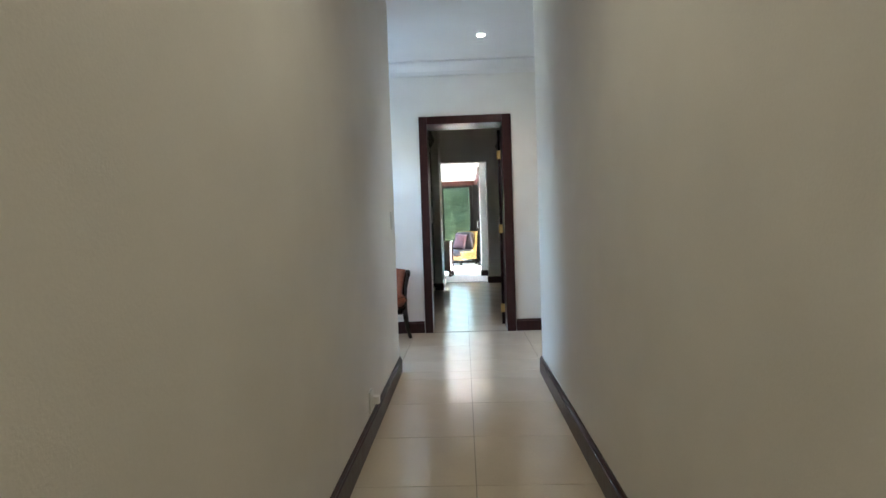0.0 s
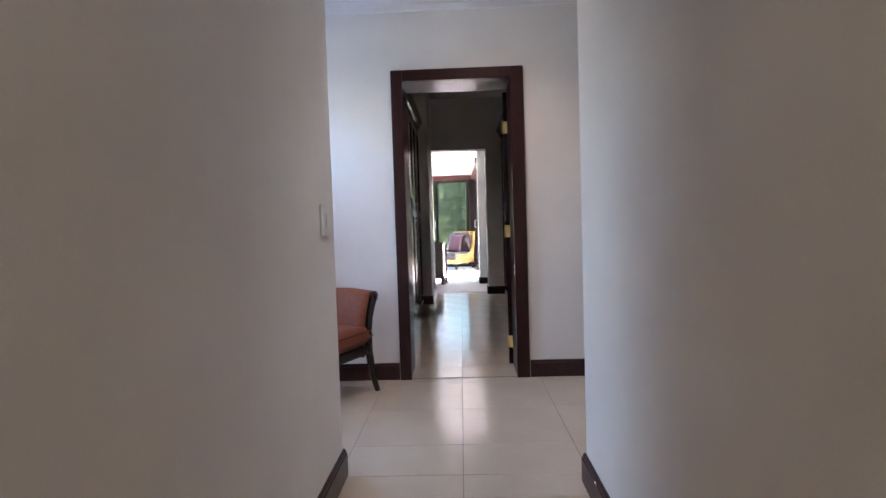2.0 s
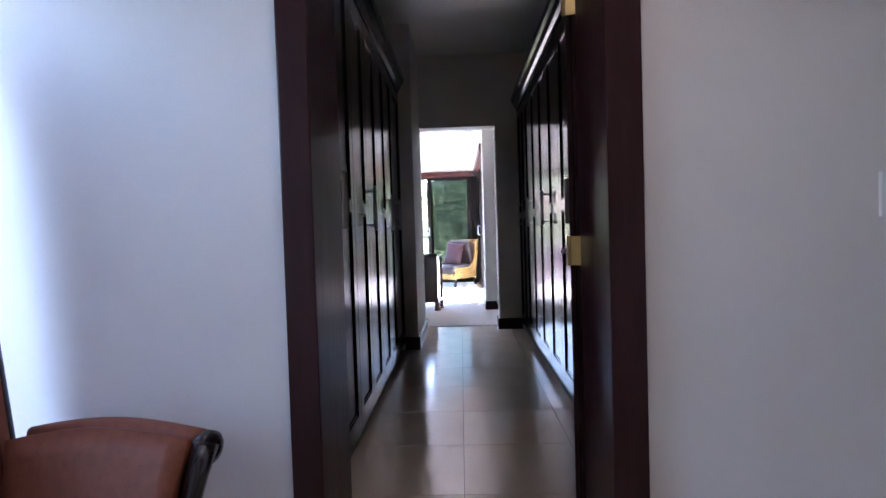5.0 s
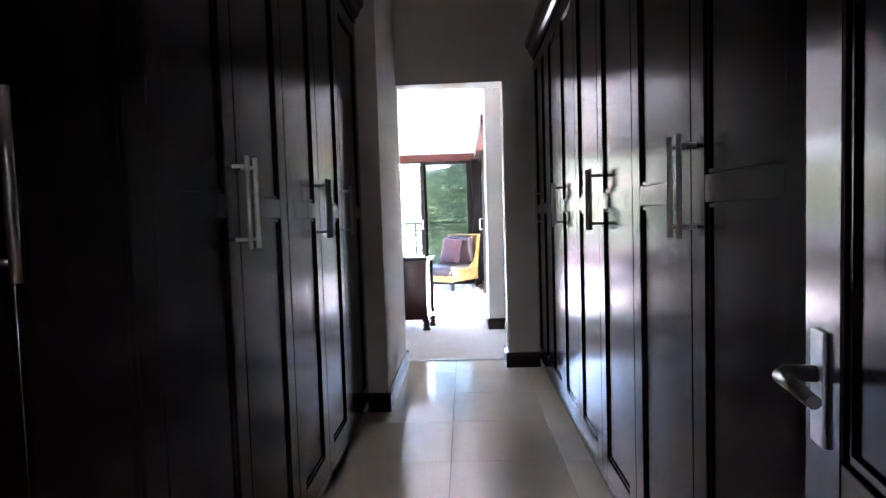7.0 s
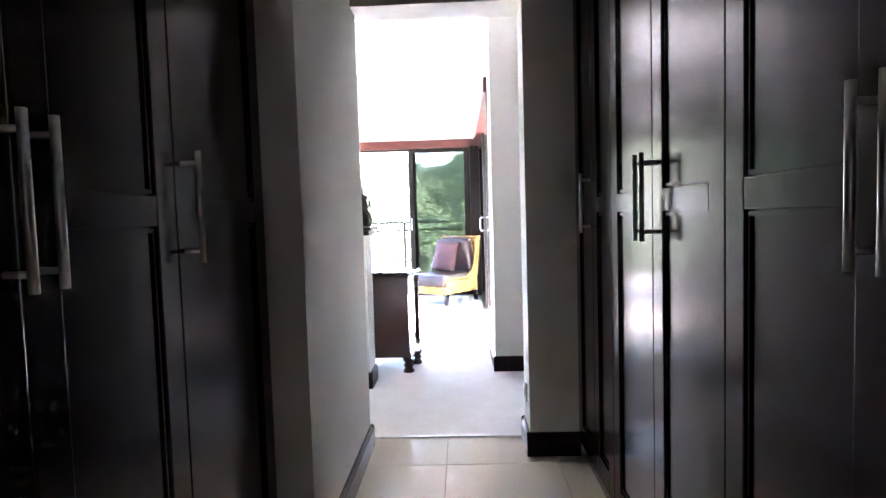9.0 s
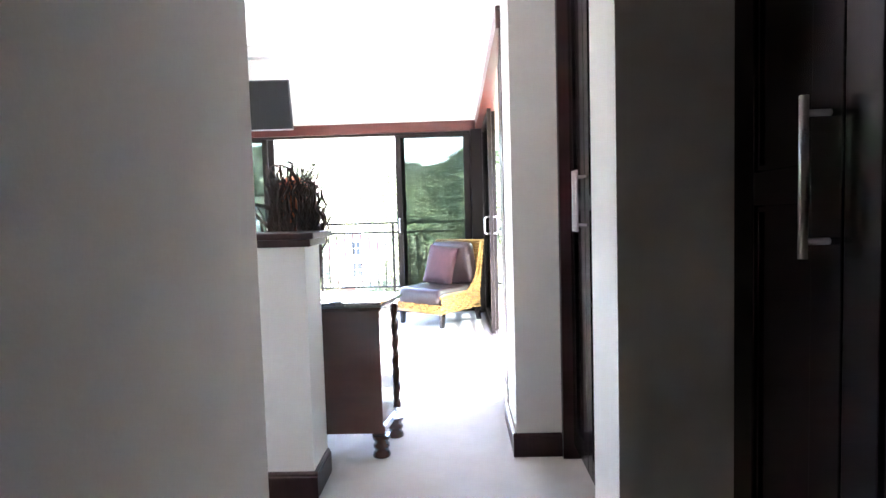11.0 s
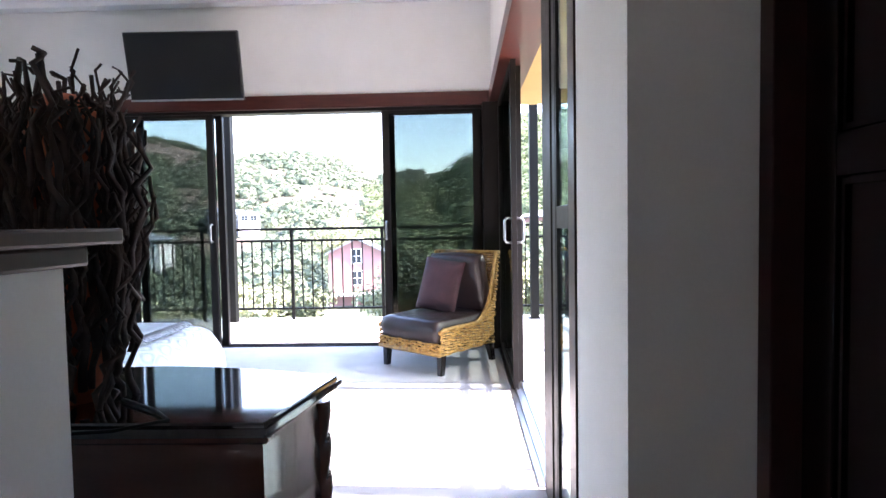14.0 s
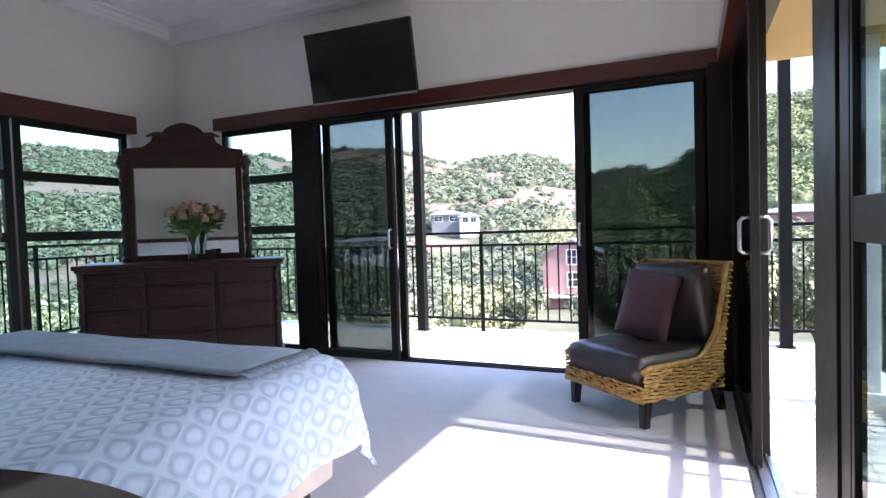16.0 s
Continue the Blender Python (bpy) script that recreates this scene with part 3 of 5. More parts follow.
def wardrobe(m, doors, depth, h=2.62, group="", corn=True, ends=(0, 0)):
    """doors: (x0, x1, handle side -1 / 1 / 0); front at y = 0, body behind; x to the right as one faces it."""
    o = thing("wardrobe", "espresso-stained built-in wardrobe with closed panelled doors and steel bar handles", "wardrobe", m, group)
    x0, x1 = doors[0][0], doors[-1][1]
    part("body", boxes((x0, x1, 0.004, depth, 0.08, h), (x0, x1, 0.03, depth, 0.0, 0.08)), WARD, o)
    if corn:
        bm = bmesh.new()
        prof = [(0.0, 0), (-0.03, 0), (-0.03, 0.03), (-0.05, 0.045), (-0.065, 0.09), (-0.085, 0.11), (-0.09, 0.15), (0.0, 0.15)]
        rr = [[bm.verts.new((x, y, h + z)) for y, z in prof] for x in (x0 - ends[0], x1 + ends[1])]
        for i in range(len(prof)):
            j = (i + 1) % len(prof)
            bm.faces.new((rr[0][i], rr[0][j], rr[1][j], rr[1][i]))
        bm.faces.new(rr[0])
        bm.faces.new(rr[1][::-1])
        box(bm, x0 - ends[0], x1 + ends[1], 0.0, depth, h + 0.12, h + 0.15)
        part("crown_moulding", bm, WARD, o)
    for a, b, hs in doors:
        d = new("door_leaf")
        d.parent = o
        d.matrix_local = pose(a + 0.002, 0.0, 0.085)
        panelled(d, b - a - 0.004, h - 0.10, 0.022, 0.085, [(0, 0.11), (1.245, 1.315), (h - 0.20, h - 0.10)], WARD)
        if hs:
            bar_handle(d, 0.032 if hs < 0 else b - a - 0.036, 1.375 - 0.085, 0.022)
    return o


# east row faces -x: local x runs towards -y
EW, WW = 1.165, -0.19
for a, b in ((6.75, 7.75), (7.75, 8.83), (8.83, 9.88), (9.88, 10.88)):
    c = (a + b) / 2
    wardrobe(pose(EW, b, 0, 0, 0, -90), [(0, b - c, 1), (b - c, b - a, -1)], 0.59, group="east wardrobes")
wardrobe(pose(EW, 11.595, 0, 0, 0, -90), [(0, 0.375, 1), (0.375, 0.715, 0)], 0.59, group="east wardrobes")
for a, b in ((6.72, 6.98), (6.98, 7.945), (7.945, 8.905), (8.905, 9.90)):
    c = (a + b) / 2
    wardrobe(pose(WW, a, 0, 0, 0, 90), [(0, c - a, 1), (c - a, b - a, -1)], 0.575, group="west wardrobes")
wardrobe(pose(WW, 9.90, 0, 0, 0, 90), [(0, 0.615, -1)], 0.575, group="west wardrobes")
# bedroom wardrobe
bw_ob = wardrobe(pose(1.11, 13.28, 0, 0, 0, -90), [(0.05, 0.39, 1), (0.39, 0.91, -1), (0.91, 1.425, -1)], 0.62, h=2.75, group="bedroom wardrobes", corn=False)
part("end_panel", boxes((0.0, 0.048, -0.076, 0.3, 0.0, 2.75), bevel=0.003), TRIM, bw_ob, "dark mahogany end panel")
structure("wardrobe_bulkhead", boxes((1.035, 1.76, 11.85, 13.285, 2.76, H3)), PAINT, "cream painted bulkhead above the wardrobe")


# ---- balcony ----
structure("balcony_slab", boxes((-6.9, 2.02, 18.10, 19.95, -0.30, -0.022), (0.95, 2.02, 12.0, 18.10, -0.30, -0.022), (-6.9, -5.1, 11.6, 18.10, -0.30, -0.022)), GROUT, "balcony slab with a tiled floor", "balcony")
structure("outer_wall_below", boxes((-6.6, 1.7, -3.2, 19.6, -7.0, -0.31)), EXTW, "cream plastered house wall below the balcony")
structure("soffit_east", boxes((1.0, 1.92, 13.75, 18.1, 2.47, 2.60)), SOFFIT, "ochre painted soffit over the side balcony", "soffit")
structure("roof_slab", boxes((-5.3, 2.1, 11.6, 18.2, 3.80, 3.95)), EXTW, "plastered roof slab", "roof")
structure("outer_wall_balcony_end", boxes((1.0, 2.0, 13.60, 13.745, 0, 2.6)), EXTW, "cream plastered balcony end wall")


def railing(name, x0, y0, x1, y1):
    """Black steel balustrade along a line: two top rails, a bottom rail, posts and balusters."""
    o = thing(name, "black painted steel balcony railing with upright bars", "railing", pose(x0, y0, 0, 0, 0, math.degrees(math.atan2(y1 - y0, x1 - x0))))
    L = math.hypot(x1 - x0, y1 - y0)
    part("top_rail", boxes((0, L, -0.026, 0.026, 1.205, 1.238), bevel=0.004), RAILM, o)
    part("middle_rail", boxes((0, L, -0.02, 0.02, 1.05, 1.08), bevel=0.003), RAILM, o)
    part("bottom_rail", boxes((0, L, -0.02, 0.02, 0.13, 0.158), bevel=0.003), RAILM, o)
    n = max(1, round(L / 1.17))
    post = mesh_of("post", boxes((-0.02, 0.02, -0.02, 0.02, -0.02, 1.205), bevel=0.003), RAILM)
    bar = mesh_of("baluster", boxes((-0.008, 0.008, -0.008, 0.008, 0.158, 1.05)), RAILM)
    for i in range(n + 1):
        p = new("post", post)
        p.parent, p.location = o, (L * i / n, 0.0, 0.0)
    k = 9
    for i in range(n):
        for j in range(1, k):
            p = new("baluster", bar)
            p.parent, p.location = o, (L * (i + j / k) / n, 0.0, 0.0)
    return o


railing("railing_north", -6.75, 19.75, 1.86, 19.75)
railing("railing_east", 1.86, 19.68, 1.86, 13.80)
railing("railing_west", -6.75, 19.68, -6.75, 11.8)


def column(name, x, y, s, h, material, label):
    o = thing(name, label, "column", pose(x, y, -0.02))
    part("shaft", boxes((-s / 2, s / 2, -s / 2, s / 2, 0, h), bevel=0.006), material, o)
    part("base_plate", boxes((-s / 2 - 0.03, s / 2 + 0.03, -s / 2 - 0.03, s / 2 + 0.03, 0, 0.012), bevel=0.003), material, o)
    return o


for x, y in ((-2.62, 19.66), (1.42, 19.66), (-6.6, 19.6)):
    column("steel_column", x, y, 0.11, 3.3, RAILM, "slim black steel column on the balcony edge")
wc = thing("white_column", "white plastered balcony column on a square base", "column", pose(1.645, 17.75, -0.02))
part("shaft", boxes((-0.06, 0.06, -0.06, 0.06, 0.12, 2.49), bevel=0.006), WHITEP, wc)
part("base", boxes((-0.09, 0.09, -0.09, 0.09, 0, 0.12), bevel=0.01), WHITEP, wc)

# ---- land, hills and houses outside ----
CREST = [(-180, 7), (-90, 8), (-59, 7.8), (-54, 7.4), (-43, 8.1), (-38, 7.3), (-33, 8.2), (-30, 8.4), (-26, 7.5), (-22, 6.6), (-18, 7.2), (-15, 7.2), (-10.3, 6.3), (-8, 5.0), (-4.5, 5.2), (-1.5, 5.6), (1.5, 6.8), (8, 10.3), (20, 13), (40, 12), (90, 8), (180, 7)]


def crest(az):
    for (a0, e0), (a1, e1) in zip(CREST, CREST[1:]):
        if a0 <= az <= a1:
            u = (az - a0) / (a1 - a0)
            u = u * u * (3 - 2 * u)
            return e0 + (e1 - e0) * u
    return 7


OX, OY = 0.5, 13.2


def land(x, y):
    dx, dy = x - OX, y - OY
    r, az = math.hypot(dx, dy), math.degrees(math.atan2(dx, dy))
    far = 330.0 * (1 - 0.45 * max(0.0, 1 - abs(az - 6) / 16))
    top = math.tan(radians(crest(az))) * far
    low = -7.4 if r > 40 else -6.6 - 0.8 * max(0, r - 20) / 20
    if r < 75:
        z = low
    elif r < far:
        u = (r - 75) / (far - 75)
        z = low + (top - low) * (u ** 1.12)
    else:
        u = min(1, (r - far) / 700)
        z = top * (1 - u) + (-5) * u
    amp = min(1, max(0, (r - 30) / 150)) * (1.0 if r < 1200 else 0.2) * min(1, 0.15 + 1.6 * abs(r - far) / far)
    z += amp * (6 * noise.noise((x * 0.010, y * 0.010, 3.0)) + 3 * noise.noise((x * 0.03, y * 0.03, 7.0)))
    return z


def bare(x, y):
    """1 on the dry open patches of the slopes, 0 under bush."""
    dx, dy = x - OX, y - OY
    r, az = math.hypot(dx, dy), math.degrees(math.atan2(dx, dy))
    v = 1.1 * noise.noise((x * 0.013, y * 0.013, 11.0)) + 0.8 * noise.noise((x * 0.036, y * 0.036, 4.0)) + 0.5 * noise.noise((x * 0.09, y * 0.09, 8.0))
    v += 0.25 * min(1, max(-1, (r - 210) / 90)) - (0.7 if az > -8 else 0.0)
    return min(1.0, max(0.0, (v - 0.02) / 0.3))


def terrain():
    rs = [0, 10, 20, 30, 40, 52, 64, 75] + [75 + 6 * k for k in range(1, 60)] + [440, 500, 600, 750, 950, 1300, 2000, 3000, 4600]
    na = 480
    verts, faces = [], []
    for r in rs:
        for k in range(na):
            a = k * math.tau / na
            x, y = OX + r * math.sin(a), OY + r * math.cos(a)
            verts.append((x, y, land(x, y)))
    for i in range(len(rs) - 1):
        for k in range(na):
            faces.append((i * na + k, (i + 1) * na + k, (i + 1) * na + (k + 1) % na, i * na + (k + 1) % na))
    me = bpy.data.meshes.new("ground")
    me.from_pydata(verts, [], faces)
    for p in me.polygons:
        p.use_smooth = True
    soil = me.attributes.new("bare_soil", "FLOAT", "POINT")
    soil.data.foreach_set("value", [bare(v[0], v[1]) for v in verts])
    return me


def hill_material():
    m = mat("dry_bush_hillside", (0.050, 0.068, 0.032), 0.95, scale=0.06, vary=0.25, bump=0.0, fine=0.9, second=(0.10, 0.105, 0.055))
    nt, n = m.node_tree, m.node_tree.nodes
    b = n["Principled BSDF"]
    old = b.inputs["Base Color"].links[0].from_socket
    soil, tc, nz = n.new("ShaderNodeAttribute"), n.new("ShaderNodeTexCoord"), n.new("ShaderNodeTexNoise")
    soil.attribute_name = "bare_soil"
    nz.inputs["Scale"].default_value, nz.inputs["Detail"].default_value = 0.22, 7
    nt.links.new(tc.outputs["Object"], nz.inputs["Vector"])
    ad = n.new("ShaderNodeMath")
    ad.operation = "MULTIPLY_ADD"
    ad.inputs[1].default_value = 0.55
    nt.links.new(soil.outputs["Fac"], ad.inputs[0])
    nt.links.new(nz.outputs["Fac"], ad.inputs[2])
    mr = n.new("ShaderNodeMapRange")
    mr.inputs["From Min"].default_value, mr.inputs["From Max"].default_value = 0.62, 0.98
    nt.links.new(ad.outputs[0], mr.inputs["Value"])
    earth = n.new("ShaderNodeMix")
    earth.data_type = "RGBA"
    earth.inputs["A"].default_value, earth.inputs["B"].default_value = (0.12, 0.078, 0.055, 1), (0.20, 0.145, 0.115, 1)
    nt.links.new(nz.outputs["Fac"], earth.inputs["Factor"])
    mx = n.new("ShaderNodeMix")
    mx.data_type = "RGBA"
    nt.links.new(mr.outputs["Result"], mx.inputs["Factor"])
    nt.links.new(old, mx.inputs["A"])
    nt.links.new(earth.outputs["Result"], mx.inputs["B"])
    nt.links.new(mx.outputs["Result"], b.inputs["Base Color"])
    return m


tagged(new("ground", terrain()), "dry hillside with scrub and pale rocks", "ground", "", "structure").data.materials.append(hill_material())
LEAFY = mat("olive_bush_leaves", (0.074, 0.105, 0.060), 0.8, scale=0.6, vary=0.3, bump=0.0, fine=4, island=0.3, second=(0.13, 0.148, 0.088))
LEAF2 = mat("pale_tree_leaves", (0.20, 0.225, 0.10), 0.7, scale=1.5, vary=0.3, bump=0.0, fine=8, island=0.4, second=(0.34, 0.33, 0.18))
LEAF3 = mat("deep_green_tree_leaves", (0.07, 0.098, 0.045), 0.7, scale=1.5, vary=0.3, bump=0.0, fine=8, island=0.45, second=(0.16, 0.17, 0.09))
BARK = mat("grey_bark", (0.13, 0.10, 0.07), 0.9, scale=12, vary=0.3, bump=0.8, fine=60)


FOREST = mat("deep_green_forest_leaves", (0.045, 0.074, 0.029), 0.8, scale=0.16, vary=0.5, bump=0.0, fine=1.2, island=0.4, second=(0.16, 0.185, 0.08))


def clump_shapes(tufts, kinds=6):
    """Uneven crowns: a small dark core under many leaf tufts that face outwards."""
    out = []
    for k in range(kinds):
        rng = random.Random(40 + k)
        bm = bmesh.new()
        bmesh.ops.create_icosphere(bm, subdivisions=1, radius=0.72)
        bm.verts.ensure_lookup_table()
        vs = [tuple(v.co) for v in bm.verts]
        fs = [[v.index for v in f.verts] for f in bm.faces]
        bm.free()
        reach = 1.7 / math.sqrt(tufts)
        for i in range(tufts):
            d = Vector((rng.gauss(0, 1), rng.gauss(0, 1), rng.gauss(0.25, 0.9))).normalized()
            f = 0.95 + 0.55 * noise.noise(d * 1.8 + Vector((k * 9.1, 0, 0))) + 0.30 * noise.noise(d * 4.5 + Vector((0, k * 5.3, 0))) + rng.uniform(-0.07, 0.07)
            nrm = (d + Vector((rng.gauss(0, 0.35), rng.gauss(0, 0.35), rng.gauss(0.25, 0.35)))).normalized()
            u = nrm.orthogonal().normalized()
            u = (u * math.cos(i * 2.4) + nrm.cross(u) * math.sin(i * 2.4)) * reach * rng.uniform(0.7, 1.4)
            w = nrm.cross(u) * rng.uniform(0.5, 0.9)
            c = d * f
            b = len(vs)
            vs += [tuple(c - u * 0.8 - w), tuple(c - u * 0.8 + w), tuple(c + u * 1.3)]
            fs.append([b, b + 1, b + 2])
        v = np.array(vs)
        v[:, 2] *= 0.85
        out.append((v, np.array(fs)))
    return out


def woods(name, total, az0, az1, r0, r1, tufts, size, leafm, seed, open_ground):
    """Crowns strewn over the slope, thinned out where the ground is bare."""
    shapes = clump_shapes(tufts)
    rng = random.Random(seed)
    vs, fs, base = [], [], 0
    count = 0
    while count < total:
        az = rng.uniform(az0, az1)
        r = r0 + (r1 - r0) * rng.random() ** 0.8
        x, y = polar(az, r)
        if open_ground and rng.random() < 0.93 * bare(x, y):
            continue
        if (r < 62 and -25 < az < -7) or (112 < r < 142 and -26.0 < az < -19.4):
            continue
        s = size[0] + (size[1] - size[0]) * rng.random() ** 2.2
        s *= 0.7 + r / 420
        v, f = shapes[rng.randrange(len(shapes))]
        a = rng.uniform(0, math.tau)
        c, q = math.cos(a), math.sin(a)
        w = np.empty_like(v)
        w[:, 0], w[:, 1], w[:, 2] = (v[:, 0] * c - v[:, 1] * q) * s, (v[:, 0] * q + v[:, 1] * c) * s, v[:, 2] * s * rng.uniform(0.7, 1.25)
        w += np.array([x, y, land(x, y) + s * 0.3])
        vs.append(w)
        fs.append(f + base)
        base += len(v)
        count += 1
    me = bpy.data.meshes.new(name)
    me.from_pydata(np.concatenate(vs).tolist(), [], np.concatenate(fs).tolist())
    me.materials.append(leafm)
    return me


def polar(az, r):
    return OX + r * math.sin(radians(az)), OY + r * math.cos(radians(az))


tagged(new("far_bushes", woods("far_bushes", 13000, -80, -4, 45, 345, 70, (0.5, 2.3), LEAFY, 5, True)), "scattered olive green bushes and trees on the dry hillside", "bushes", "", "stuff")
tagged(new("forest", woods("forest", 1500, -9.5, 34, 50, 215, 420, (1.6, 4.6), FOREST, 9, False)), "dense dark green trees covering the near hillside", "trees", "", "stuff")


def tree(name, x, y, h, spread, leafm, leaves, seed, label):
    rng = random.Random(seed)
    z0 = land(x, y) - 0.1
    o = thing(name, label, "tree", pose(x, y, z0))
    bm = bmesh.new()
    trunk = [(0, 0, 0), (rng.uniform(-.2, .2), rng.uniform(-.2, .2), h * 0.25), (rng.uniform(-.4, .4), rng.uniform(-.4, .4), h * 0.5)]
    tube(bm, trunk, [h * 0.035, h * 0.026, h * 0.02], 8)
    tips = []
    for k in range(9):
        a = k * math.tau / 9 + rng.uniform(-.3, .3)
        e = Vector((math.cos(a) * spread * rng.uniform(.45, .85), math.sin(a) * spread * rng.uniform(.45, .85), h * rng.uniform(.55, .95)))
        s = Vector(trunk[1]).lerp(Vector(trunk[2]), rng.random())
        tube(bm, [s, s.lerp(e, .5) + Vector((0, 0, h * .05)), e], [h * .013, h * .008, h * .003], 5)
        tips += [e, s.lerp(e, .65)]
    tips.append(Vector((0, 0, h * 0.95)))
    part("trunk", bm, BARK, o)
    vs, fs = [], []
    for i in range(leaves):
        c = tips[rng.randrange(len(tips))]
        d = Vector((rng.gauss(0, 1), rng.gauss(0, 1), rng.gauss(0, .7)))
        d = d.normalized() * spread * 0.36 * rng.random() ** 0.5
        p = c + d
        nrm = (d.normalized() + Vector((rng.gauss(0, .5), rng.gauss(0, .5), .5 + rng.gauss(0, .4)))).normalized()
        u = nrm.orthogonal().normalized()
        u = u * math.cos(i * 2.4) + nrm.cross(u) * math.sin(i * 2.4)
        w = nrm.cross(u)
        s = rng.uniform(.06, .13) * (1 + h / 12)
        b = len(vs)
        vs += [p - u * s, p + w * s * .5, p + u * s, p - w * s * .5]
        fs.append((b, b + 1, b + 2, b + 3))
    me = bpy.data.meshes.new("crown")
    me.from_pydata([v[:] for v in vs], [], fs)
    me.materials.append(leafm)
    c = new("crown", me)
    c.parent = o
    return o


for i, (az, r, h, sp, m, n) in enumerate(((-23, 30, 5.2, 2.6, LEAF2, 5200), (-29, 26, 4.6, 2.6, LEAF2, 5200), (-17.5, 34, 5.4, 2.6, LEAF3, 5200), (-12.5, 78, 9.5, 5.2, LEAF2, 6500), (-5, 30, 6.6, 3.0, LEAF3, 6000), (1.5, 27, 6.4, 3.0, LEAF2, 6000), (-38, 30, 6.2, 3.0, LEAF3, 5000), (-47, 28, 5.8, 3.0, LEAF2, 5000), (-60, 26, 5.8, 3.2, LEAF2, 5000), (10, 30, 7.5, 3.2, LEAF3, 5000))):
    x, y = polar(az, r)
    tree("tree", x, y, h, sp, m, n, 20 + i, "broad leafy tree in the valley below the balcony" if m is LEAF3 else "pale green feathery tree in the valley below the balcony")

BRICKR = mat("red_painted_boards", (0.29, 0.15, 0.14), 0.8, scale=0.8, vary=0.1, bump=0.2, fine=12)
ROOFG = mat("grey_sheet_roof", (0.19, 0.20, 0.215), 0.5, scale=1, vary=0.12, bump=0.1)
HWHITE = mat("white_house_paint", (0.75, 0.73, 0.70), 0.8, scale=1, vary=0.06)
HGREY = mat("slate_grey_render", (0.13, 0.13, 0.14), 0.85, scale=1, vary=0.1)
HDARK = mat("dark_window_pane", (0.03, 0.035, 0.04), 0.15, scale=1, vary=0.1, bump=0)


def house(label, az, r, w, d, h, wallm, roofm, turn, base, gable=0.0, wins=()):
    x, y = polar(az, r)
    o = thing("house", label, "house", pose(x, y, base, 0, 0, turn))
    bm = boxes((-w / 2, w / 2, 0, d, -3.0, h))
    if gable:
        a = [bm.verts.new(p) for p in ((-w / 2, 0, h), (w / 2, 0, h), (0, 0, h + w * gable))]
        b = [bm.verts.new(p) for p in ((-w / 2, d, h), (w / 2, d, h), (0, d, h + w * gable))]
        bm.faces.new(a)
        bm.faces.new(b[::-1])
        bm.faces.new((a[0], a[2], b[2], b[0]))
        bm.faces.new((a[1], b[1], b[2], a[2]))
    part("wall", bm, wallm, o)
    bm = bmesh.new()
    if gable:
        for s in (-1, 1):
            p = [(s * (w / 2 + 0.35), h - 0.25), (0, h + w * gable + 0.02), (0, h + w * gable + 0.18), (s * (w / 2 + 0.35), h - 0.09)]
            f = [[bm.verts.new((q[0], yy, q[1])) for q in p] for yy in (-0.4, d + 0.4)]
            for i in range(4):
                bm.faces.new((f[0][i], f[0][(i + 1) % 4], f[1][(i + 1) % 4], f[1][i]))
            bm.faces.new(f[0])
            bm.faces.new(f[1][::-1])
    else:
        # hipped roof with a short ridge over deep eaves
        box(bm, -w / 2 - 0.6, w / 2 + 0.6, -0.6, d + 0.6, h, h + 0.16)
        e = [bm.verts.new(p) for p in ((-w / 2 - 0.6, -0.6, h + 0.16), (w / 2 + 0.6, -0.6, h + 0.16), (w / 2 + 0.6, d + 0.6, h + 0.16), (-w / 2 - 0.6, d + 0.6, h + 0.16))]
        g = [bm.verts.new(p) for p in ((-w / 2 + d * 0.45, d / 2, h + 1.25), (w / 2 - d * 0.45, d / 2, h + 1.25))]
        for q in ((e[0], e[1], g[1], g[0]), (e[1], e[2], g[1]), (e[2], e[3], g[0], g[1]), (e[3], e[0], g[0])):
            bm.faces.new(q)
    part("roof", bm, roofm, o)
    for wx, wz, ww, wh in wins:
        wi = part("window", boxes((wx - ww / 2, wx + ww / 2, -0.03, 0.0, wz, wz + wh)), HDARK, o)
        fr = boxes((wx - ww / 2 - 0.08, wx - ww / 2, -0.06, 0.0, wz - 0.08, wz + wh + 0.08), (wx + ww / 2, wx + ww / 2 + 0.08, -0.06, 0, wz - 0.08, wz + wh + 0.08), (wx - ww / 2, wx + ww / 2, -0.06, 0, wz - 0.08, wz), (wx - ww / 2, wx + ww / 2, -0.06, 0, wz + wh, wz + wh + 0.08), (wx - 0.035, wx + 0.035, -0.05, -0.031, wz, wz + wh), (wx - ww / 2, wx - 0.035, -0.05, -0.031, wz + wh / 2 - 0.03, wz + wh / 2 + 0.03), (wx + 0.035, wx + ww / 2, -0.05, -0.031, wz + wh / 2 - 0.03, wz + wh / 2 + 0.03))
        part("frame", fr, HWHITE, wi)
    return o


hs = house("red boarded two-storey gabled house with white windows", -10.9, 60, 5.9, 8, 4.25, BRICKR, ROOFG, 8, -5.9, 0.22, ((0.0, 3.1, 0.95, 1.45), (0.05, 0.75, 0.95, 1.45)))
part("porch_roof", boxes((-3.3, 3.2, -1.7, -0.02, -0.25, -0.1)), HWHITE, hs)
for x in (-3.0, 0.0, 2.9):
    part("porch_post", boxes((x - 0.07, x + 0.07, -1.6, -1.46, -2.6, -0.25)), HWHITE, hs)
house("low modern house with grey hipped roofs on the slope", -23.2, 135, 7.6, 6, 2.2, HGREY, ROOFG, 18, 2.3, 0.0, ((-2.2, 0.7, 1.9, 1.2), (1.6, 0.7, 2.2, 1.2)))
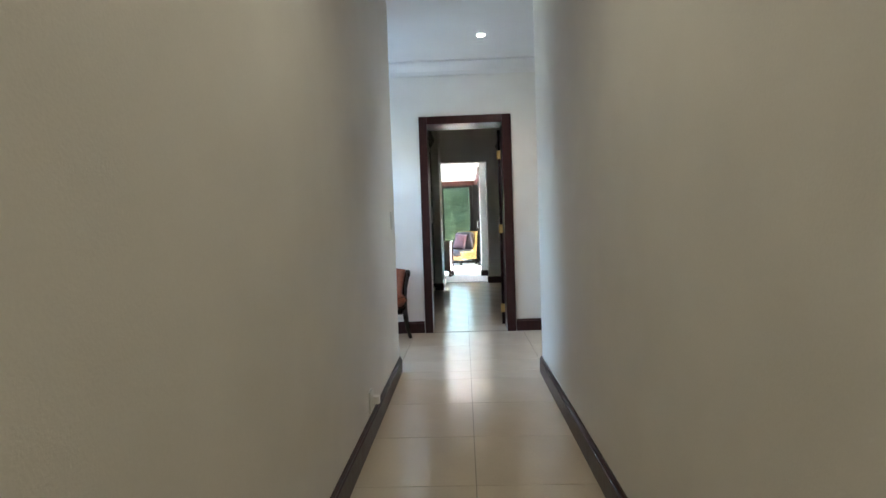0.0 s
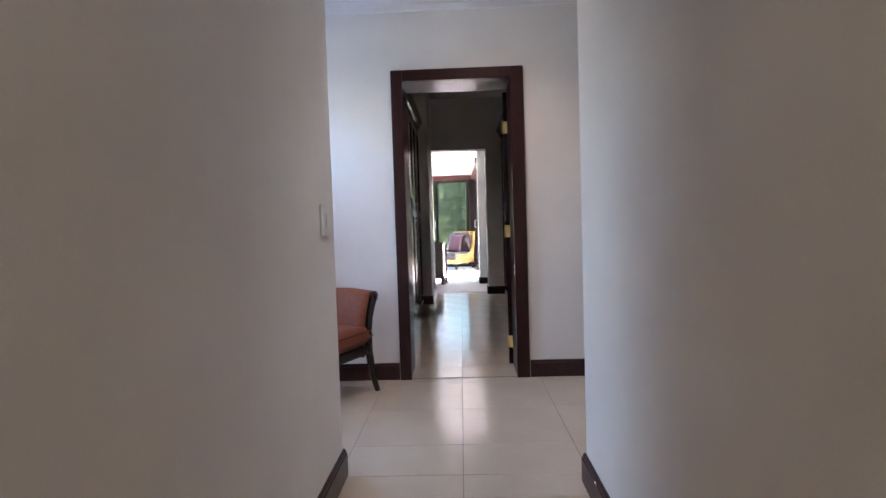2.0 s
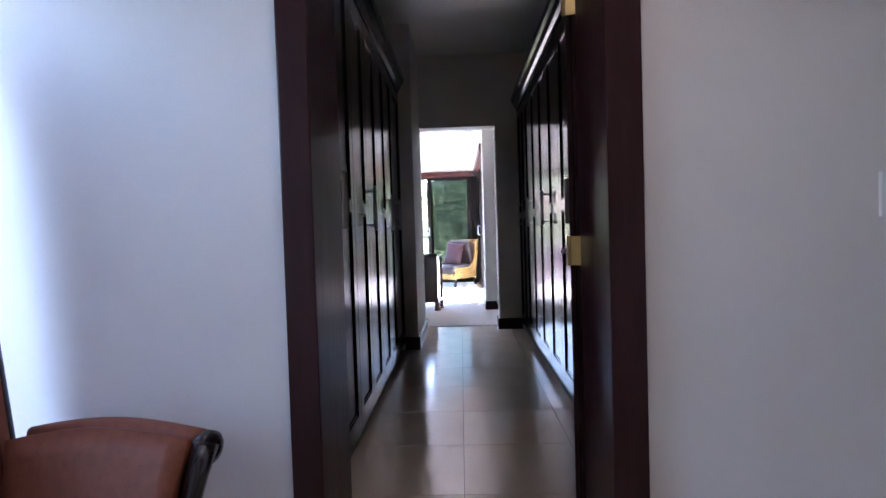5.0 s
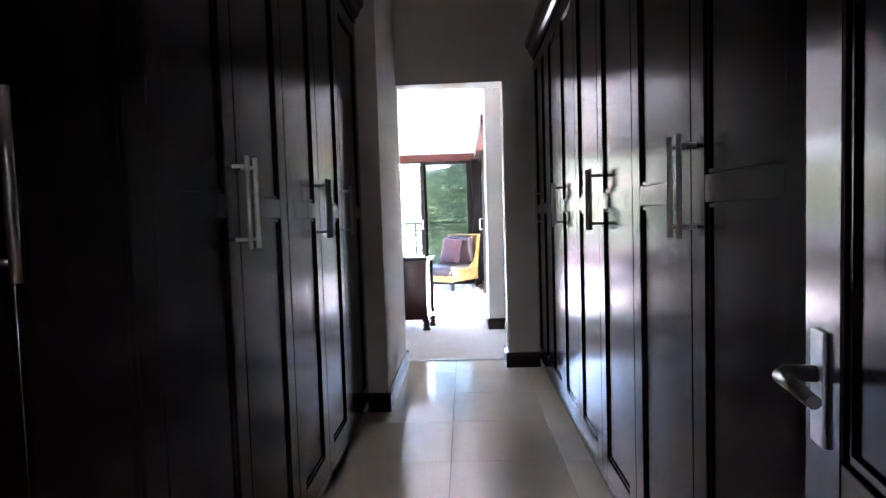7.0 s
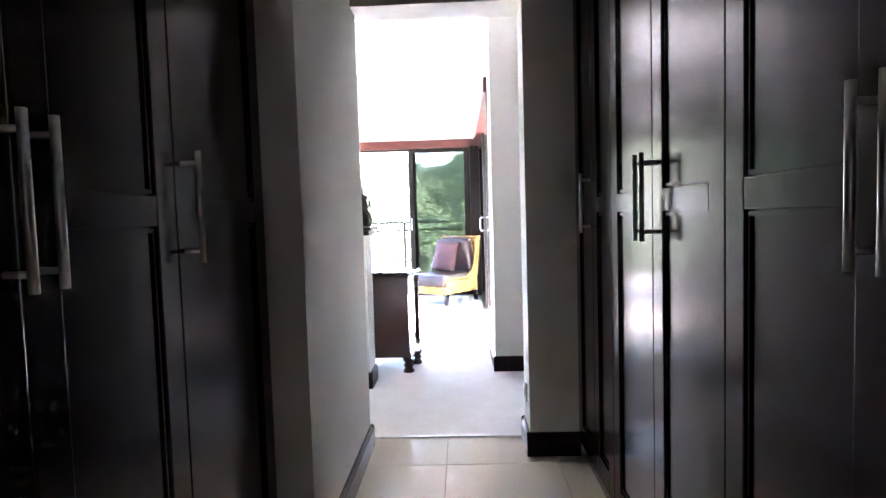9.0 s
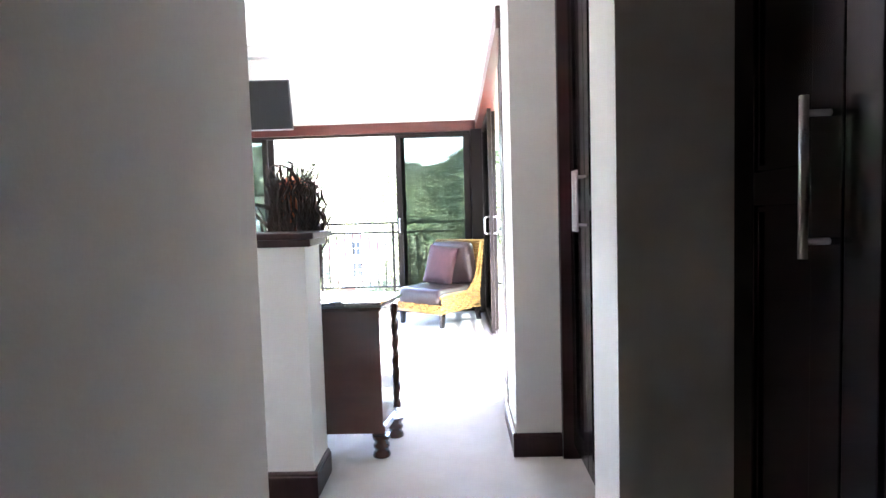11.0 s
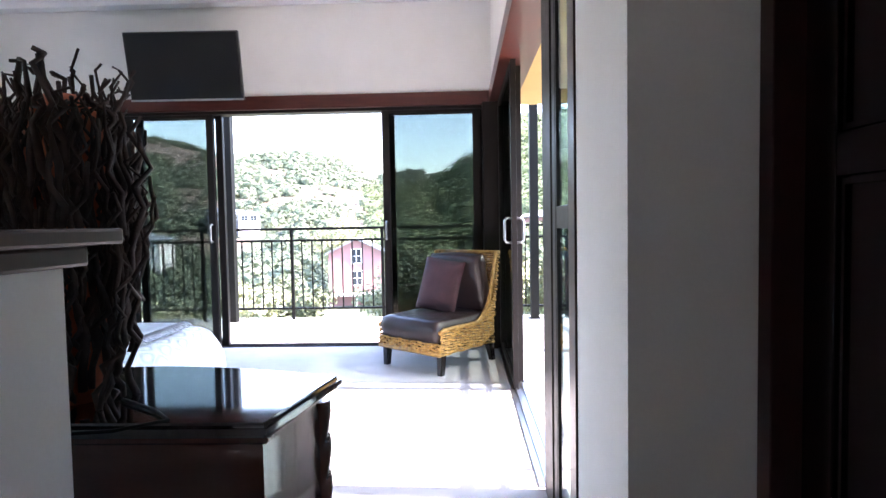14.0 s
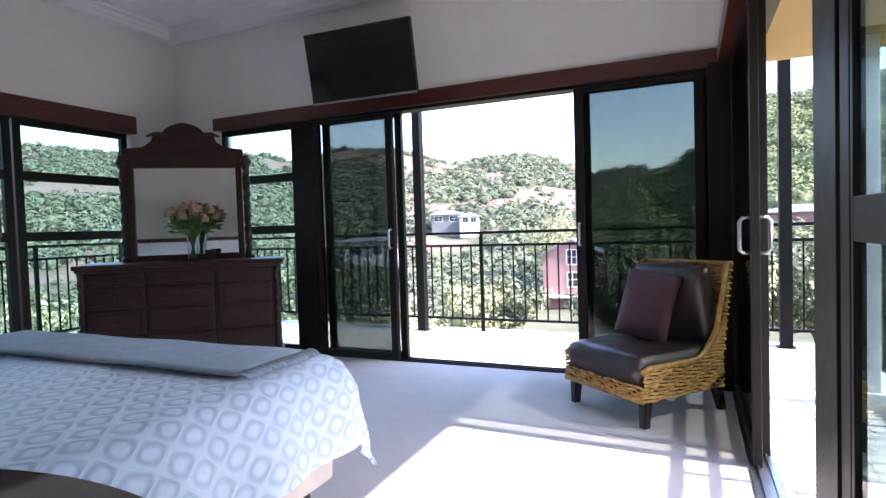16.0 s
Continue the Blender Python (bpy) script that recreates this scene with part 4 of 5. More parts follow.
house("pale wing of the modern house with a grey hipped roof", -21.0, 132, 4.4, 5, 1.8, HWHITE, ROOFG, 18, 2.0, 0.0, ((-0.9, 0.6, 1.2, 1.0), (1.0, 0.6, 1.2, 1.0)))
house("grey roofed house among the bushes", -31.5, 95, 9, 7, 2.6, HWHITE, ROOFG, 10, -3.2, 0.0, ((-2, 0.7, 1.4, 1.2), (2, 0.7, 1.4, 1.2)))
house("red walled house with a grey roof on the slope", 9.3, 95, 12, 8, 3.2, BRICKR, ROOFG, -12, -1.2, 0.0, ((-3, 0.8, 1.6, 1.3), (1.5, 0.8, 1.6, 1.3)))


# ---- landing ----
def spot(x, y, z, power, colour):
    o = thing("downlight", "small round recessed downlight, lit; the corridor ones are added, unseen", "ceiling light", pose(x, y, z), "downlights")
    bm = bmesh.new()
    lathe(bm, [(0.035, 0.0), (0.05, 0.0), (0.052, -0.004), (0.05, -0.008), (0.036, -0.006), (0.035, 0.0)][:5], 20)
    part("trim_ring", bm, STEEL, o)
    bm = bmesh.new()
    lathe(bm, [(0.034, -0.004), (0.034, -0.007), (0.02, -0.009)], 16)
    part("lens", bm, SPOT, o)
    d = bpy.data.lights.new("downlight_beam", "SPOT")
    d.energy, d.spot_size, d.spot_blend, d.shadow_soft_size, d.color = power, radians(130), 0.9, 0.03, colour
    l = new("downlight_beam", d)
    l.matrix_world = look((x, y, z - 0.02), (x, y, 0))
    return o


spot(0.61, 5.46, H1, 0.66, (1.0, 0.88, 0.80))
# unseen fittings added to light the corridor; only the landing one is known
for y in (-2.4, -0.4, 1.6):
    spot(0.41, y, H1, 0.175, (0.98, 1.0, 0.72))


def switch(m, w, h, kind):
    o = thing(kind, "white plastic light switch plate" if kind == "light_switch" else "white plastic wall socket plate", kind.replace("_", " "), m)
    part("plate", boxes((-w / 2, w / 2, -0.012, 0, -h / 2, h / 2), bevel=0.004), WHITEP, o)
    if kind == "light_switch":
        part("rocker", boxes((-0.016, 0.016, -0.019, -0.012, -0.03, 0.03), bevel=0.003), WHITEP, o)
    else:
        part("socket_face", boxes((-0.02, w / 2 - 0.012, -0.017, -0.012, -0.032, 0.032), bevel=0.002), WHITEP, o)
    return o


switch(pose(CORR_L, 4.442, 1.235, 0, 0, 90), 0.13, 0.138, "light_switch")
switch(pose(1.635, LAND_Y1, 1.277), 0.09, 0.126, "light_switch")
part("plug", boxes((0.012, 0.062, -0.052, -0.014, -0.03, 0.028), bevel=0.008), WHITEP, switch(pose(1.434, LAND_Y1, 0.272), 0.145, 0.135, "wall_socket"))
part("plug", boxes((0.01, 0.055, -0.05, -0.014, -0.025, 0.02), bevel=0.006), WHITEP, switch(pose(CORR_L, 3.215, 0.21, 0, 0, 90), 0.1, 0.12, "wall_socket"))
switch(pose(0.875, 11.7, 0.33, 0, 0, -90), 0.07, 0.11, "light_switch")


def shell(bm, rows, thick):
    """A padded skin through rows of points (front faces) thickened along the normals."""
    g = [[bm.verts.new(p) for p in r] for r in rows]
    fs = []
    for a, b in zip(g, g[1:]):
        for i in range(len(a) - 1):
            fs.append(bm.faces.new((a[i], a[i + 1], b[i + 1], b[i])))
    for f in fs:
        f.smooth = True
    bmesh.ops.recalc_face_normals(bm, faces=fs)
    bmesh.ops.solidify(bm, geom=fs, thickness=thick)
    for f in bm.faces:
        f.smooth = True


def cushion(bm, w, d, h, m=None, puff=1.0, n=12, power=4.0):
    """A stuffed cushion, w by d, h thick at the middle, lying flat on z = 0."""
    top, bot = [], []
    for i in range(n + 1):
        rt, rb = [], []
        for j in range(n + 1):
            u, v = -1 + 2 * i / n, -1 + 2 * j / n
            t = (1 - abs(u) ** power) * (1 - abs(v) ** power)
            e = max(0.0, t) ** 0.5
            k = 1 - 0.05 * puff * (1 - e) * (abs(u * v))
            rt.append(bm.verts.new((u * w / 2 * k, v * d / 2 * k, h / 2 + h / 2 * e)))
            rb.append(rt[-1] if e < 1e-6 else bm.verts.new((u * w / 2 * k, v * d / 2 * k, h / 2 - h / 2 * e)))
        top.append(rt)
        bot.append(rb)
    vs = {v for r in top + bot for v in r}
    for g, flip in ((top, False), (bot, True)):
        for i in range(n):
            for j in range(n):
                q = [g[i][j], g[i + 1][j], g[i + 1][j + 1], g[i][j + 1]]
                f = bm.faces.new(q[::-1] if flip else q)
                f.smooth = True
    if m is not None:
        bmesh.ops.transform(bm, matrix=m, verts=list(vs))


def armchair():
    o = thing("armchair", "tall-backed terracotta upholstered armchair with black wooden scroll arms", "armchair", pose(-0.660, 5.822, 0, 0, 0, 66) @ Matrix.Diagonal((0.97, 0.97, 1, 1)))
    # seat pad, trapezoid, front at -y
    bm = bmesh.new()
    cushion(bm, 0.86, 0.64, 0.16, pose(0, -0.01, 0.335), n=14, power=7)
    for v in bm.verts:
        v.co.x *= 1 - 0.30 * (v.co.y + 0.33) / 0.62
    part("seat", bm, TERRA, o)
    part("seat_rail", boxes((-0.34, 0.34, -0.325, -0.295, 0.29, 0.35), (-0.30, -0.27, -0.30, 0.28, 0.27, 0.35), (0.27, 0.30, -0.30, 0.28, 0.27, 0.35), (-0.28, 0.28, 0.27, 0.30, 0.27, 0.35), bevel=0.006), BLACKWOOD, o, "black wooden seat rail")
    # back: tall, tapering, leaning and curling back at its head
    rows = []
    for k in range(19):
        u = k / 18
        z = 0.42 + 1.405 * u
        y = 0.25 + 0.10 * u + (0.10 * max(0, u - 0.86) / 0.14) ** 1.0 * max(0, u - 0.86) * 6
        w = 0.64 - 0.17 * u
        rows.append([(w * s / 2, y + 0.02 * (s * s), z - (0.015 * (1 - s * s) if k == 18 else 0)) for s in np.linspace(-1, 1, 9)])
    bm = bmesh.new()
    shell(bm, rows, 0.075)
    part("backrest", bm, TERRA, o)
    for s in (-1, 1):
        bm = bmesh.new()
        tube(bm, [(s * (r[-1][0] - 0.030), r[-1][1] - 0.001, r[0][2]) for r in rows], 0.006, 6)
        part("piping", bm, PIPING, o, "dark stitched piping along the back")
    bm = bmesh.new()
    tube(bm, [(x, -0.324 - 0.004 * (1 - (x / 0.43) ** 2), 0.455) for x in np.linspace(-0.35, 0.35, 15)], 0.005, 6)
    part("piping", bm, PIPING, o, "dark stitched piping along the seat")
    for s in (-1, 1):
        bm = bmesh.new()
        tube(bm, [(s * (r[-1][0] + 0.012), r[-1][1] + 0.05, r[0][2]) for r in rows], 0.024, 8)
        part("back_edge", bm, BLACKWOOD, o, "black piped edge of the back")
        # arm: sweeping panel from the back to a scrolled front
        arm = []
        for k in range(13):
            u = k / 12
            y = 0.24 - 0.50 * u
            x = s * (0.29 + 0.06 * u + 0.01 * u * u)
            zt = 0.70 + 0.03 * math.sin(u * math.pi) + 0.005 * u
            arm.append([(x + s * (0.02 + 0.075 * u) * q ** 2.4, y, 0.31 + (zt - 0.31) * q) for q in np.linspace(0, 1, 8)])
        bm = bmesh.new()
        shell(bm, arm, 0.05 * s if s < 0 else -0.05)
        part("arm_pad", bm, TERRA, o)
        bm = bmesh.new()
        tube(bm, [(a[-1][0] + s * 0.025, a[-1][1], a[-1][2] - 0.012 * k / 12) for k, a in enumerate(arm)], [0.019 + 0.014 * k / 12 for k in range(13)], 12)
        part("arm_roll", bm, TERRA, o)
        bm = bmesh.new()
        fx = arm[-1][-1][0] + s * 0.025
        lathe(bm, [(0.034, -0.022), (0.042, -0.014), (0.042, 0.012), (0.026, 0.02)], 18)
        bmesh.ops.transform(bm, matrix=pose(fx, -0.275, 0.683, 90, 0, 0), verts=bm.verts)
        tube(bm, [(fx - s * 0.012, -0.280, 0.70), (fx - s * 0.045, -0.280, 0.63), (fx - s * 0.080, -0.280, 0.54), (fx - s * 0.098, -0.280, 0.44), (fx - s * 0.100, -0.280, 0.30), (fx - s * 0.092, -0.30, 0.12), (fx - s * 0.075, -0.33, 0.0)], [0.036, 0.030, 0.027, 0.026, 0.030, 0.026, 0.019], 8)
        part("front_leg", bm, BLACKWOOD, o, "black wooden leg rising to the scrolled arm")
        bm = bmesh.new()
        tube(bm, [(s * 0.25, 0.28, 0.36), (s * 0.25, 0.31, 0.15), (s * 0.26, 0.37, 0.0)], [0.026, 0.022, 0.016], 8)
        part("back_leg", bm, BLACKWOOD, o)
    return o


armchair()


def curtain(x0, x1, y, z0, z1):
    o = thing("curtain", "dark brown curtain in heavy folds, its unseen part widened to dim the landing", "curtain")
    n = 120
    rows = []
    for k in range(9):
        u = k / 8
        rows.append([(x0 + (x1 - x0) * i / n, y + 0.045 * math.sin(i * 0.95) * (0.7 + 0.3 * u) + 0.012 * math.sin(i * 2.3 + u), z1 + (z0 - z1) * u) for i in range(n + 1)])
    bm = bmesh.new()
    shell(bm, rows, 0.004)
    part("cloth", bm, CURTAIN, o)
    bm = bmesh.new()
    tube(bm, [(x0 - 0.05, y, z1 + 0.03), (x1 + 0.12, y, z1 + 0.03)], 0.014, 10)
    part("rod", bm, BLACKWOOD, o)
    return o


# unseen far width added across the glass to keep alcove daylight off the landing
curtain(2.13, 3.66, 6.95, 0.01, 2.25)


# ---- bedroom ----
def television():
    o = thing("television", "flat black television tilted down on a wall bracket above the beam", "television", pose(-2.14, 17.53, 2.79, 11, 0, 1.5))
    part("casing", boxes((-0.54, 0.54, 0.0, 0.045, -0.315, 0.315), (-0.3, 0.3, 0.045, 0.075, -0.2, 0.15), bevel=0.006), TVPLASTIC, o)
    part("screen", boxes((-0.525, 0.525, -0.004, 0.0, -0.295, 0.30)), SCREEN, o)
    part("bezel_strip", boxes((-0.54, 0.54, -0.006, 0.0, -0.315, -0.298), bevel=0.002), STEEL, o)
    part("bracket", boxes((-0.1, 0.1, 0.07, 0.40, -0.03, 0.03), (-0.12, 0.12, 0.37, 0.40, -0.16, 0.12), bevel=0.004), TVPLASTIC, o)
    return o


television()


def wicker_chair():
    o = thing("wicker_chair", "honey rattan slipper chair with dark brown leather cushions and black legs", "chair", pose(0.266, 17.295, 0, 0, 0, -39.5) @ Matrix.Diagonal((0.9, 1, 1, 1)))
    W, F, B = 0.405, -0.42, 0.31

    def rim(y):
        """height of the woven side at depth y"""
        if y > B - 0.055:
            return 0.98
        u = max(0.0, (y - 0.02) / (B - 0.075))
        return 0.375 + 0.26 * u ** 2.2

    rows = 39
    for k in range(rows):
        z = 0.185 + k * 0.0205
        path = []
        lean = lambda zz: 0.10 * max(0, (zz - 0.35)) / 0.65
        ys = np.linspace(F, B, 60)
        side = [y for y in ys if rim(y) >= z - 0.001]
        left = [(-W, y + lean(z)) for y in side]
        back = [(x, B + lean(z)) for x in np.linspace(-W + 0.03, W - 0.03, 28)]
        right = [(W, y + lean(z)) for y in reversed(side)]
        ring = left + back + right
        if k < 5:
            ring = [(x, F) for x in np.linspace(0, -W + 0.03, 14)] + ring + [(x, F) for x in np.linspace(W - 0.03, 0, 14)]
        fine = []
        for (xa, ya), (xb, yb) in zip(ring, ring[1:]):
            m = max(1, round(math.hypot(xb - xa, yb - ya) / 0.012))
            fine += [(xa + (xb - xa) * i / m, ya + (yb - ya) * i / m) for i in range(m)]
        s = 0.0
        for i, (x, y) in enumerate(fine):
            if i:
                s += math.hypot(x - fine[i - 1][0], y - fine[i - 1][1])
            a = 0.008 * math.sin(s * math.tau / 0.088 + (k % 2) * math.pi)
            nx = (1 if x > 0 else -1) if abs(x) > W - 0.02 else 0
            ny = (1 if y > 0 else -1) if nx == 0 else 0
            path.append((x + nx * a, y + ny * a, z + 0.004 * math.sin(s * 31 + k)))
        bm = bmesh.new()
        tube(bm, path, 0.0105, 5)
        part("rattan_strand", bm, RATTAN, o)
    bm = bmesh.new()
    for s in (-1, 1):
        pts = [(s * W, F + 0.0, 0.365)] + [(s * W, y + 0.10 * max(0, rim(y) - 0.35) / 0.65, rim(y) + 0.012) for y in np.linspace(F + 0.05, B, 16)]
        tube(bm, pts, 0.019, 8)
    tube(bm, [(-W, B + 0.10, 0.985), (W, B + 0.10, 0.985)], 0.021, 8)
    tube(bm, [(-W, F, 0.185), (W, F, 0.185), (W, F, 0.20)], 0.018, 8)
    part("rim", bm, RATTAN, o, "thick rattan rim")
    part("seat_deck", boxes((-W + 0.02, W - 0.02, F + 0.02, B - 0.02, 0.20, 0.28)), BLACKWOOD, o)
    for x, y in ((-0.36, -0.36), (0.36, -0.36), (-0.36, 0.29), (0.36, 0.29)):
        bm = bmesh.new()
        dy = 0.05 if y > 0 else -0.01
        vs = box(bm, -0.035, 0.035, -0.035, 0.035, 0, 0.19)
        for v in bm.verts:
            k = 1 - v.co.z / 0.19
            v.co.x *= 1 - 0.25 * k
            v.co.y = v.co.y * (1 - 0.25 * k) + dy * k
        bmesh.ops.bevel(bm, geom=list(bm.edges), offset=0.006, segments=2, affect="EDGES")
        bmesh.ops.translate(bm, vec=(x, y, 0), verts=bm.verts)
        part("leg", bm, BLACKWOOD, o, "black square wooden leg")
    bm = bmesh.new()
    cushion(bm, 0.80, 0.80, 0.22, pose(0, -0.055, 0.245), n=22, power=12)
    for v in bm.verts:
        v.co.z += 0.006 * noise.noise(v.co * 9)
    part("seat_cushion", bm, LEATHER, o, "dark brown leather seat cushion")
    bm = bmesh.new()
    cushion(bm, 0.74, 0.60, 0.15, pose(0, 0.35, 0.71, 100, 0, 0), n=16, power=8)
    part("back_cushion", bm, LEATHER, o, "dark brown leather back cushion")
    return o


wicker_chair()
cu = thing("scatter_cushion", "plum square scatter cushion leaning on the wicker chair", "cushion", pose(0.266, 17.295, 0, 0, 0, -39.5) @ Matrix.Diagonal((0.9, 1, 1, 1)))
bm = bmesh.new()
cushion(bm, 0.46, 0.47, 0.14, pose(-0.07, 0.13, 0.675, 74, 6, 6), puff=-1.1, n=18, power=3)
part("cover", bm, PLUM, cu)


def bed():
    X0, X1, Y0, Y1, Z = -3.32, -1.02, 13.3, 15.42, 0.69
    o = thing("bed", "wide bed with a pale blue patterned quilt and cream base", "bed", pose((X0 + X1) / 2, (Y0 + Y1) / 2, 0))
    w, d = (X1 - X0) / 2, (Y1 - Y0) / 2
    part("bed_base", boxes((-w + 0.03, w - 0.03, -d, d - 0.03, 0.09, 0.36), bevel=0.02), BEDBASE, o, "cream upholstered bed base")
    part("mattress", boxes((-w + 0.02, w - 0.02, -d, d - 0.02, 0.36, Z - 0.03), bevel=0.04), BEDBASE, o)
    for x, y in ((-w + 0.15, d - 0.16), (w - 0.13, d - 0.16), (w - 0.13, -d + 0.2), (-w + 0.15, -d + 0.2)):
        bm = bmesh.new()
        lathe(bm, [(0.035, 0), (0.045, 0.03), (0.04, 0.092)], 12, (x, y))
        part("foot", bm, BLACKWOOD, o)
    # quilt: sheet with hanging sides that reach a little lower at the corners
    n, mrows = 64, 60
    reach = 0.40
    rows = []
    for j in range(mrows + 1):
        v = -1 + (2 + reach / d) * j / mrows
        row = []
        for i in range(n + 1):
            u = (-1 - reach / w) + (2 + 2 * reach / w) * i / n
            x, y, z = u * w, v * d, Z
            ox, oy = max(0, abs(x) - w), max(0, y - d)
            sg = 1 if x > 0 else -1
            if ox > 0 or oy > 0:
                wave = 0.018 * math.sin(y * 13 + 1.3) * min(1, ox * 4) + 0.016 * math.sin(x * 12) * min(1, oy * 4)
                drop = max(ox, oy) if min(ox, oy) == 0 else max(ox, oy) + 0.40 * min(ox, oy)
                x = sg * w + sg * (0.05 * min(1, ox / 0.1) + 0.15 * ox) if ox > 0 else x
                y = d + (0.05 * min(1, oy / 0.1) + 0.16 * oy) if oy > 0 else y
                x += sg * wave if ox > 0 else 0
                y += wave if oy > 0 else 0
                z = Z - drop + 0.02 * math.exp(-drop * 30) - 0.02
            else:
                z += 0.006 * noise.noise((x * 3, y * 3, 0)) - 0.03 * max(0, (abs(x) / w - 0.9) * 10) ** 3 * 0.5
            row.append((x, y, z))
        rows.append(row)
    bm = bmesh.new()
    shell(bm, rows, 0.018)
    part("quilt", bm, QUILT, o, "pale blue jacquard quilt hanging over the sides")
    return o, w, d, Z


bed_ob, bw, bd, bz = bed()
th = thing("throw_blanket", "grey-green knitted throw folded across the foot of the bed", "throw", bed_ob.matrix_basis.copy())
bm = bmesh.new()
rows = []
for j in range(13):
    v = j / 12
    rows.append([(x, bd - 0.04 - 0.50 * v + 0.005 * math.sin(x * 5), bz + 0.020 + 0.003 * math.sin(x * 9 + v * 4) - (0.03 * (1 - v / 0.1) if v < 0.1 else 0)) for x in np.linspace(-bw + 0.02, bw - 0.12, 40)])
shell(bm, rows, -0.018)
part("cloth", bm, THROW, th)
bm = bmesh.new()
for k in range(46):
    y = bd - 0.06 - k * 0.0105
    tube(bm, [(bw - 0.12, y, bz + 0.035), (bw - 0.085, y + 0.004 * math.sin(k * 2.1), bz + 0.028), (bw - 0.065, y + 0.006 * math.sin(k * 1.3), bz + 0.012)], 0.004, 4)
part("fringe", bm, THROW, th, "pale knotted fringe")


def chest():
    o = thing("bedside_chest", "dark walnut bow-fronted chest with barley-twist columns and glossy top", "chest")
    x0, x1, y0, y1 = -0.86, 0.100, 13.32, 13.60

    def outline(a, b, c, d, bow, n=20, flare=0.0):
        pts = [(a + 0.045, c), (b - 0.045, c), (b + flare, d)]
        for k in range(1, n):
            u = k / n
            pts.append((b + flare + (a - b - 2 * flare) * u, d + bow * math.sin(u * math.pi) ** 1.2))
        return pts + [(a - flare, d)]

    def slab(name, pts, z0, z1, material, bev=0.0, label=""):
        bm = bmesh.new()
        lo, hi = [bm.verts.new((x, y, z0)) for x, y in pts], [bm.verts.new((x, y, z1)) for x, y in pts]
        bm.faces.new(lo[::-1])
        bm.faces.new(hi)
        for i in range(len(pts)):
            j = (i + 1) % len(pts)
            bm.faces.new((lo[i], lo[j], hi[j], hi[i]))
        if bev:
            bmesh.ops.bevel(bm, geom=[e for e in bm.edges if abs(e.verts[0].co.z - e.verts[1].co.z) < 1e-5], offset=bev, segments=3, affect="EDGES")
        return part(name, bm, material, o, label)

    slab("body", outline(x0, x1, y0, y1, 0.09), 0.16, 0.815, CHESTW)
    slab("plinth", outline(x0 - 0.02, x1 + 0.012, y0, y1 + 0.02, 0.09), 0.125, 0.175, CHESTW, 0.008)
    slab("moulding", outline(x0 - 0.03, x1 + 0.012, y0 - 0.0, y1 + 0.03, 0.10), 0.812, 0.836, CHESTW, 0.008)
    slab("top", outline(x0 - 0.055, x1 + 0.018, y0 - 0.03, y1 + 0.055, 0.11, 20, 0.03), 0.836, 0.868, GLOSSTOP, 0.010, "glossy dark walnut top")
    for x in (x0 + 0.0, x1 - 0.0):
        bm = bmesh.new()
        lathe(bm, [(0.019, 0.175 + 0.637 * k / 46) for k in range(47)], 14, (x + (0.004 if x > -0.4 else -0.004), y1 + 0.016), 3, 3.4, 0.22)
        part("twisted_column", bm, CHESTW, o, "barley-twist carved corner column")
        for y in (y0, y1):
            bm = bmesh.new()
            lathe(bm, [(0.048, 0), (0.052, 0.012), (0.044, 0.03), (0.036, 0.045), (0.046, 0.055), (0.046, 0.07), (0.034, 0.085), (0.05, 0.105), (0.05, 0.125)], 16, (x - 0.01 if y > y0 + 0.1 else x * 0.88 - 0.045, y))
            part("bun_foot", bm, CHESTW, o, "turned bun foot")
    for k in range(3):
        z0 = 0.20 + k * 0.205
        bm = bmesh.new()
        n = 16
        front = [(x0 + 0.06 + (x1 - x0 - 0.12) * i / n) for i in range(n + 1)]
        cols = []
        for x in front:
            u = (x1 - x) / (x1 - x0)
            y = y1 + 0.09 * math.sin(u * math.pi) ** 1.2
            cols.append([(x, y + 0.010, z0), (x, y + 0.010, z0 + 0.185)])
        shell(bm, cols, 0.012)
        dr = part("drawer_front", bm, CHESTW, o)
        for x in (x0 + 0.28, x1 - 0.28):
            bm = bmesh.new()
            lathe(bm, [(0.006, 0), (0.006, 0.014), (0.016, 0.02), (0.014, 0.03)], 10)
            u = (x1 - x) / (x1 - x0)
            bmesh.ops.transform(bm, matrix=pose(x, y1 + 0.09 * math.sin(u * math.pi) ** 1.2 + 0.008, z0 + 0.09, -90, 0, 0), verts=bm.verts)
            part("knob", bm, BRASS, dr)
    return o


chest()


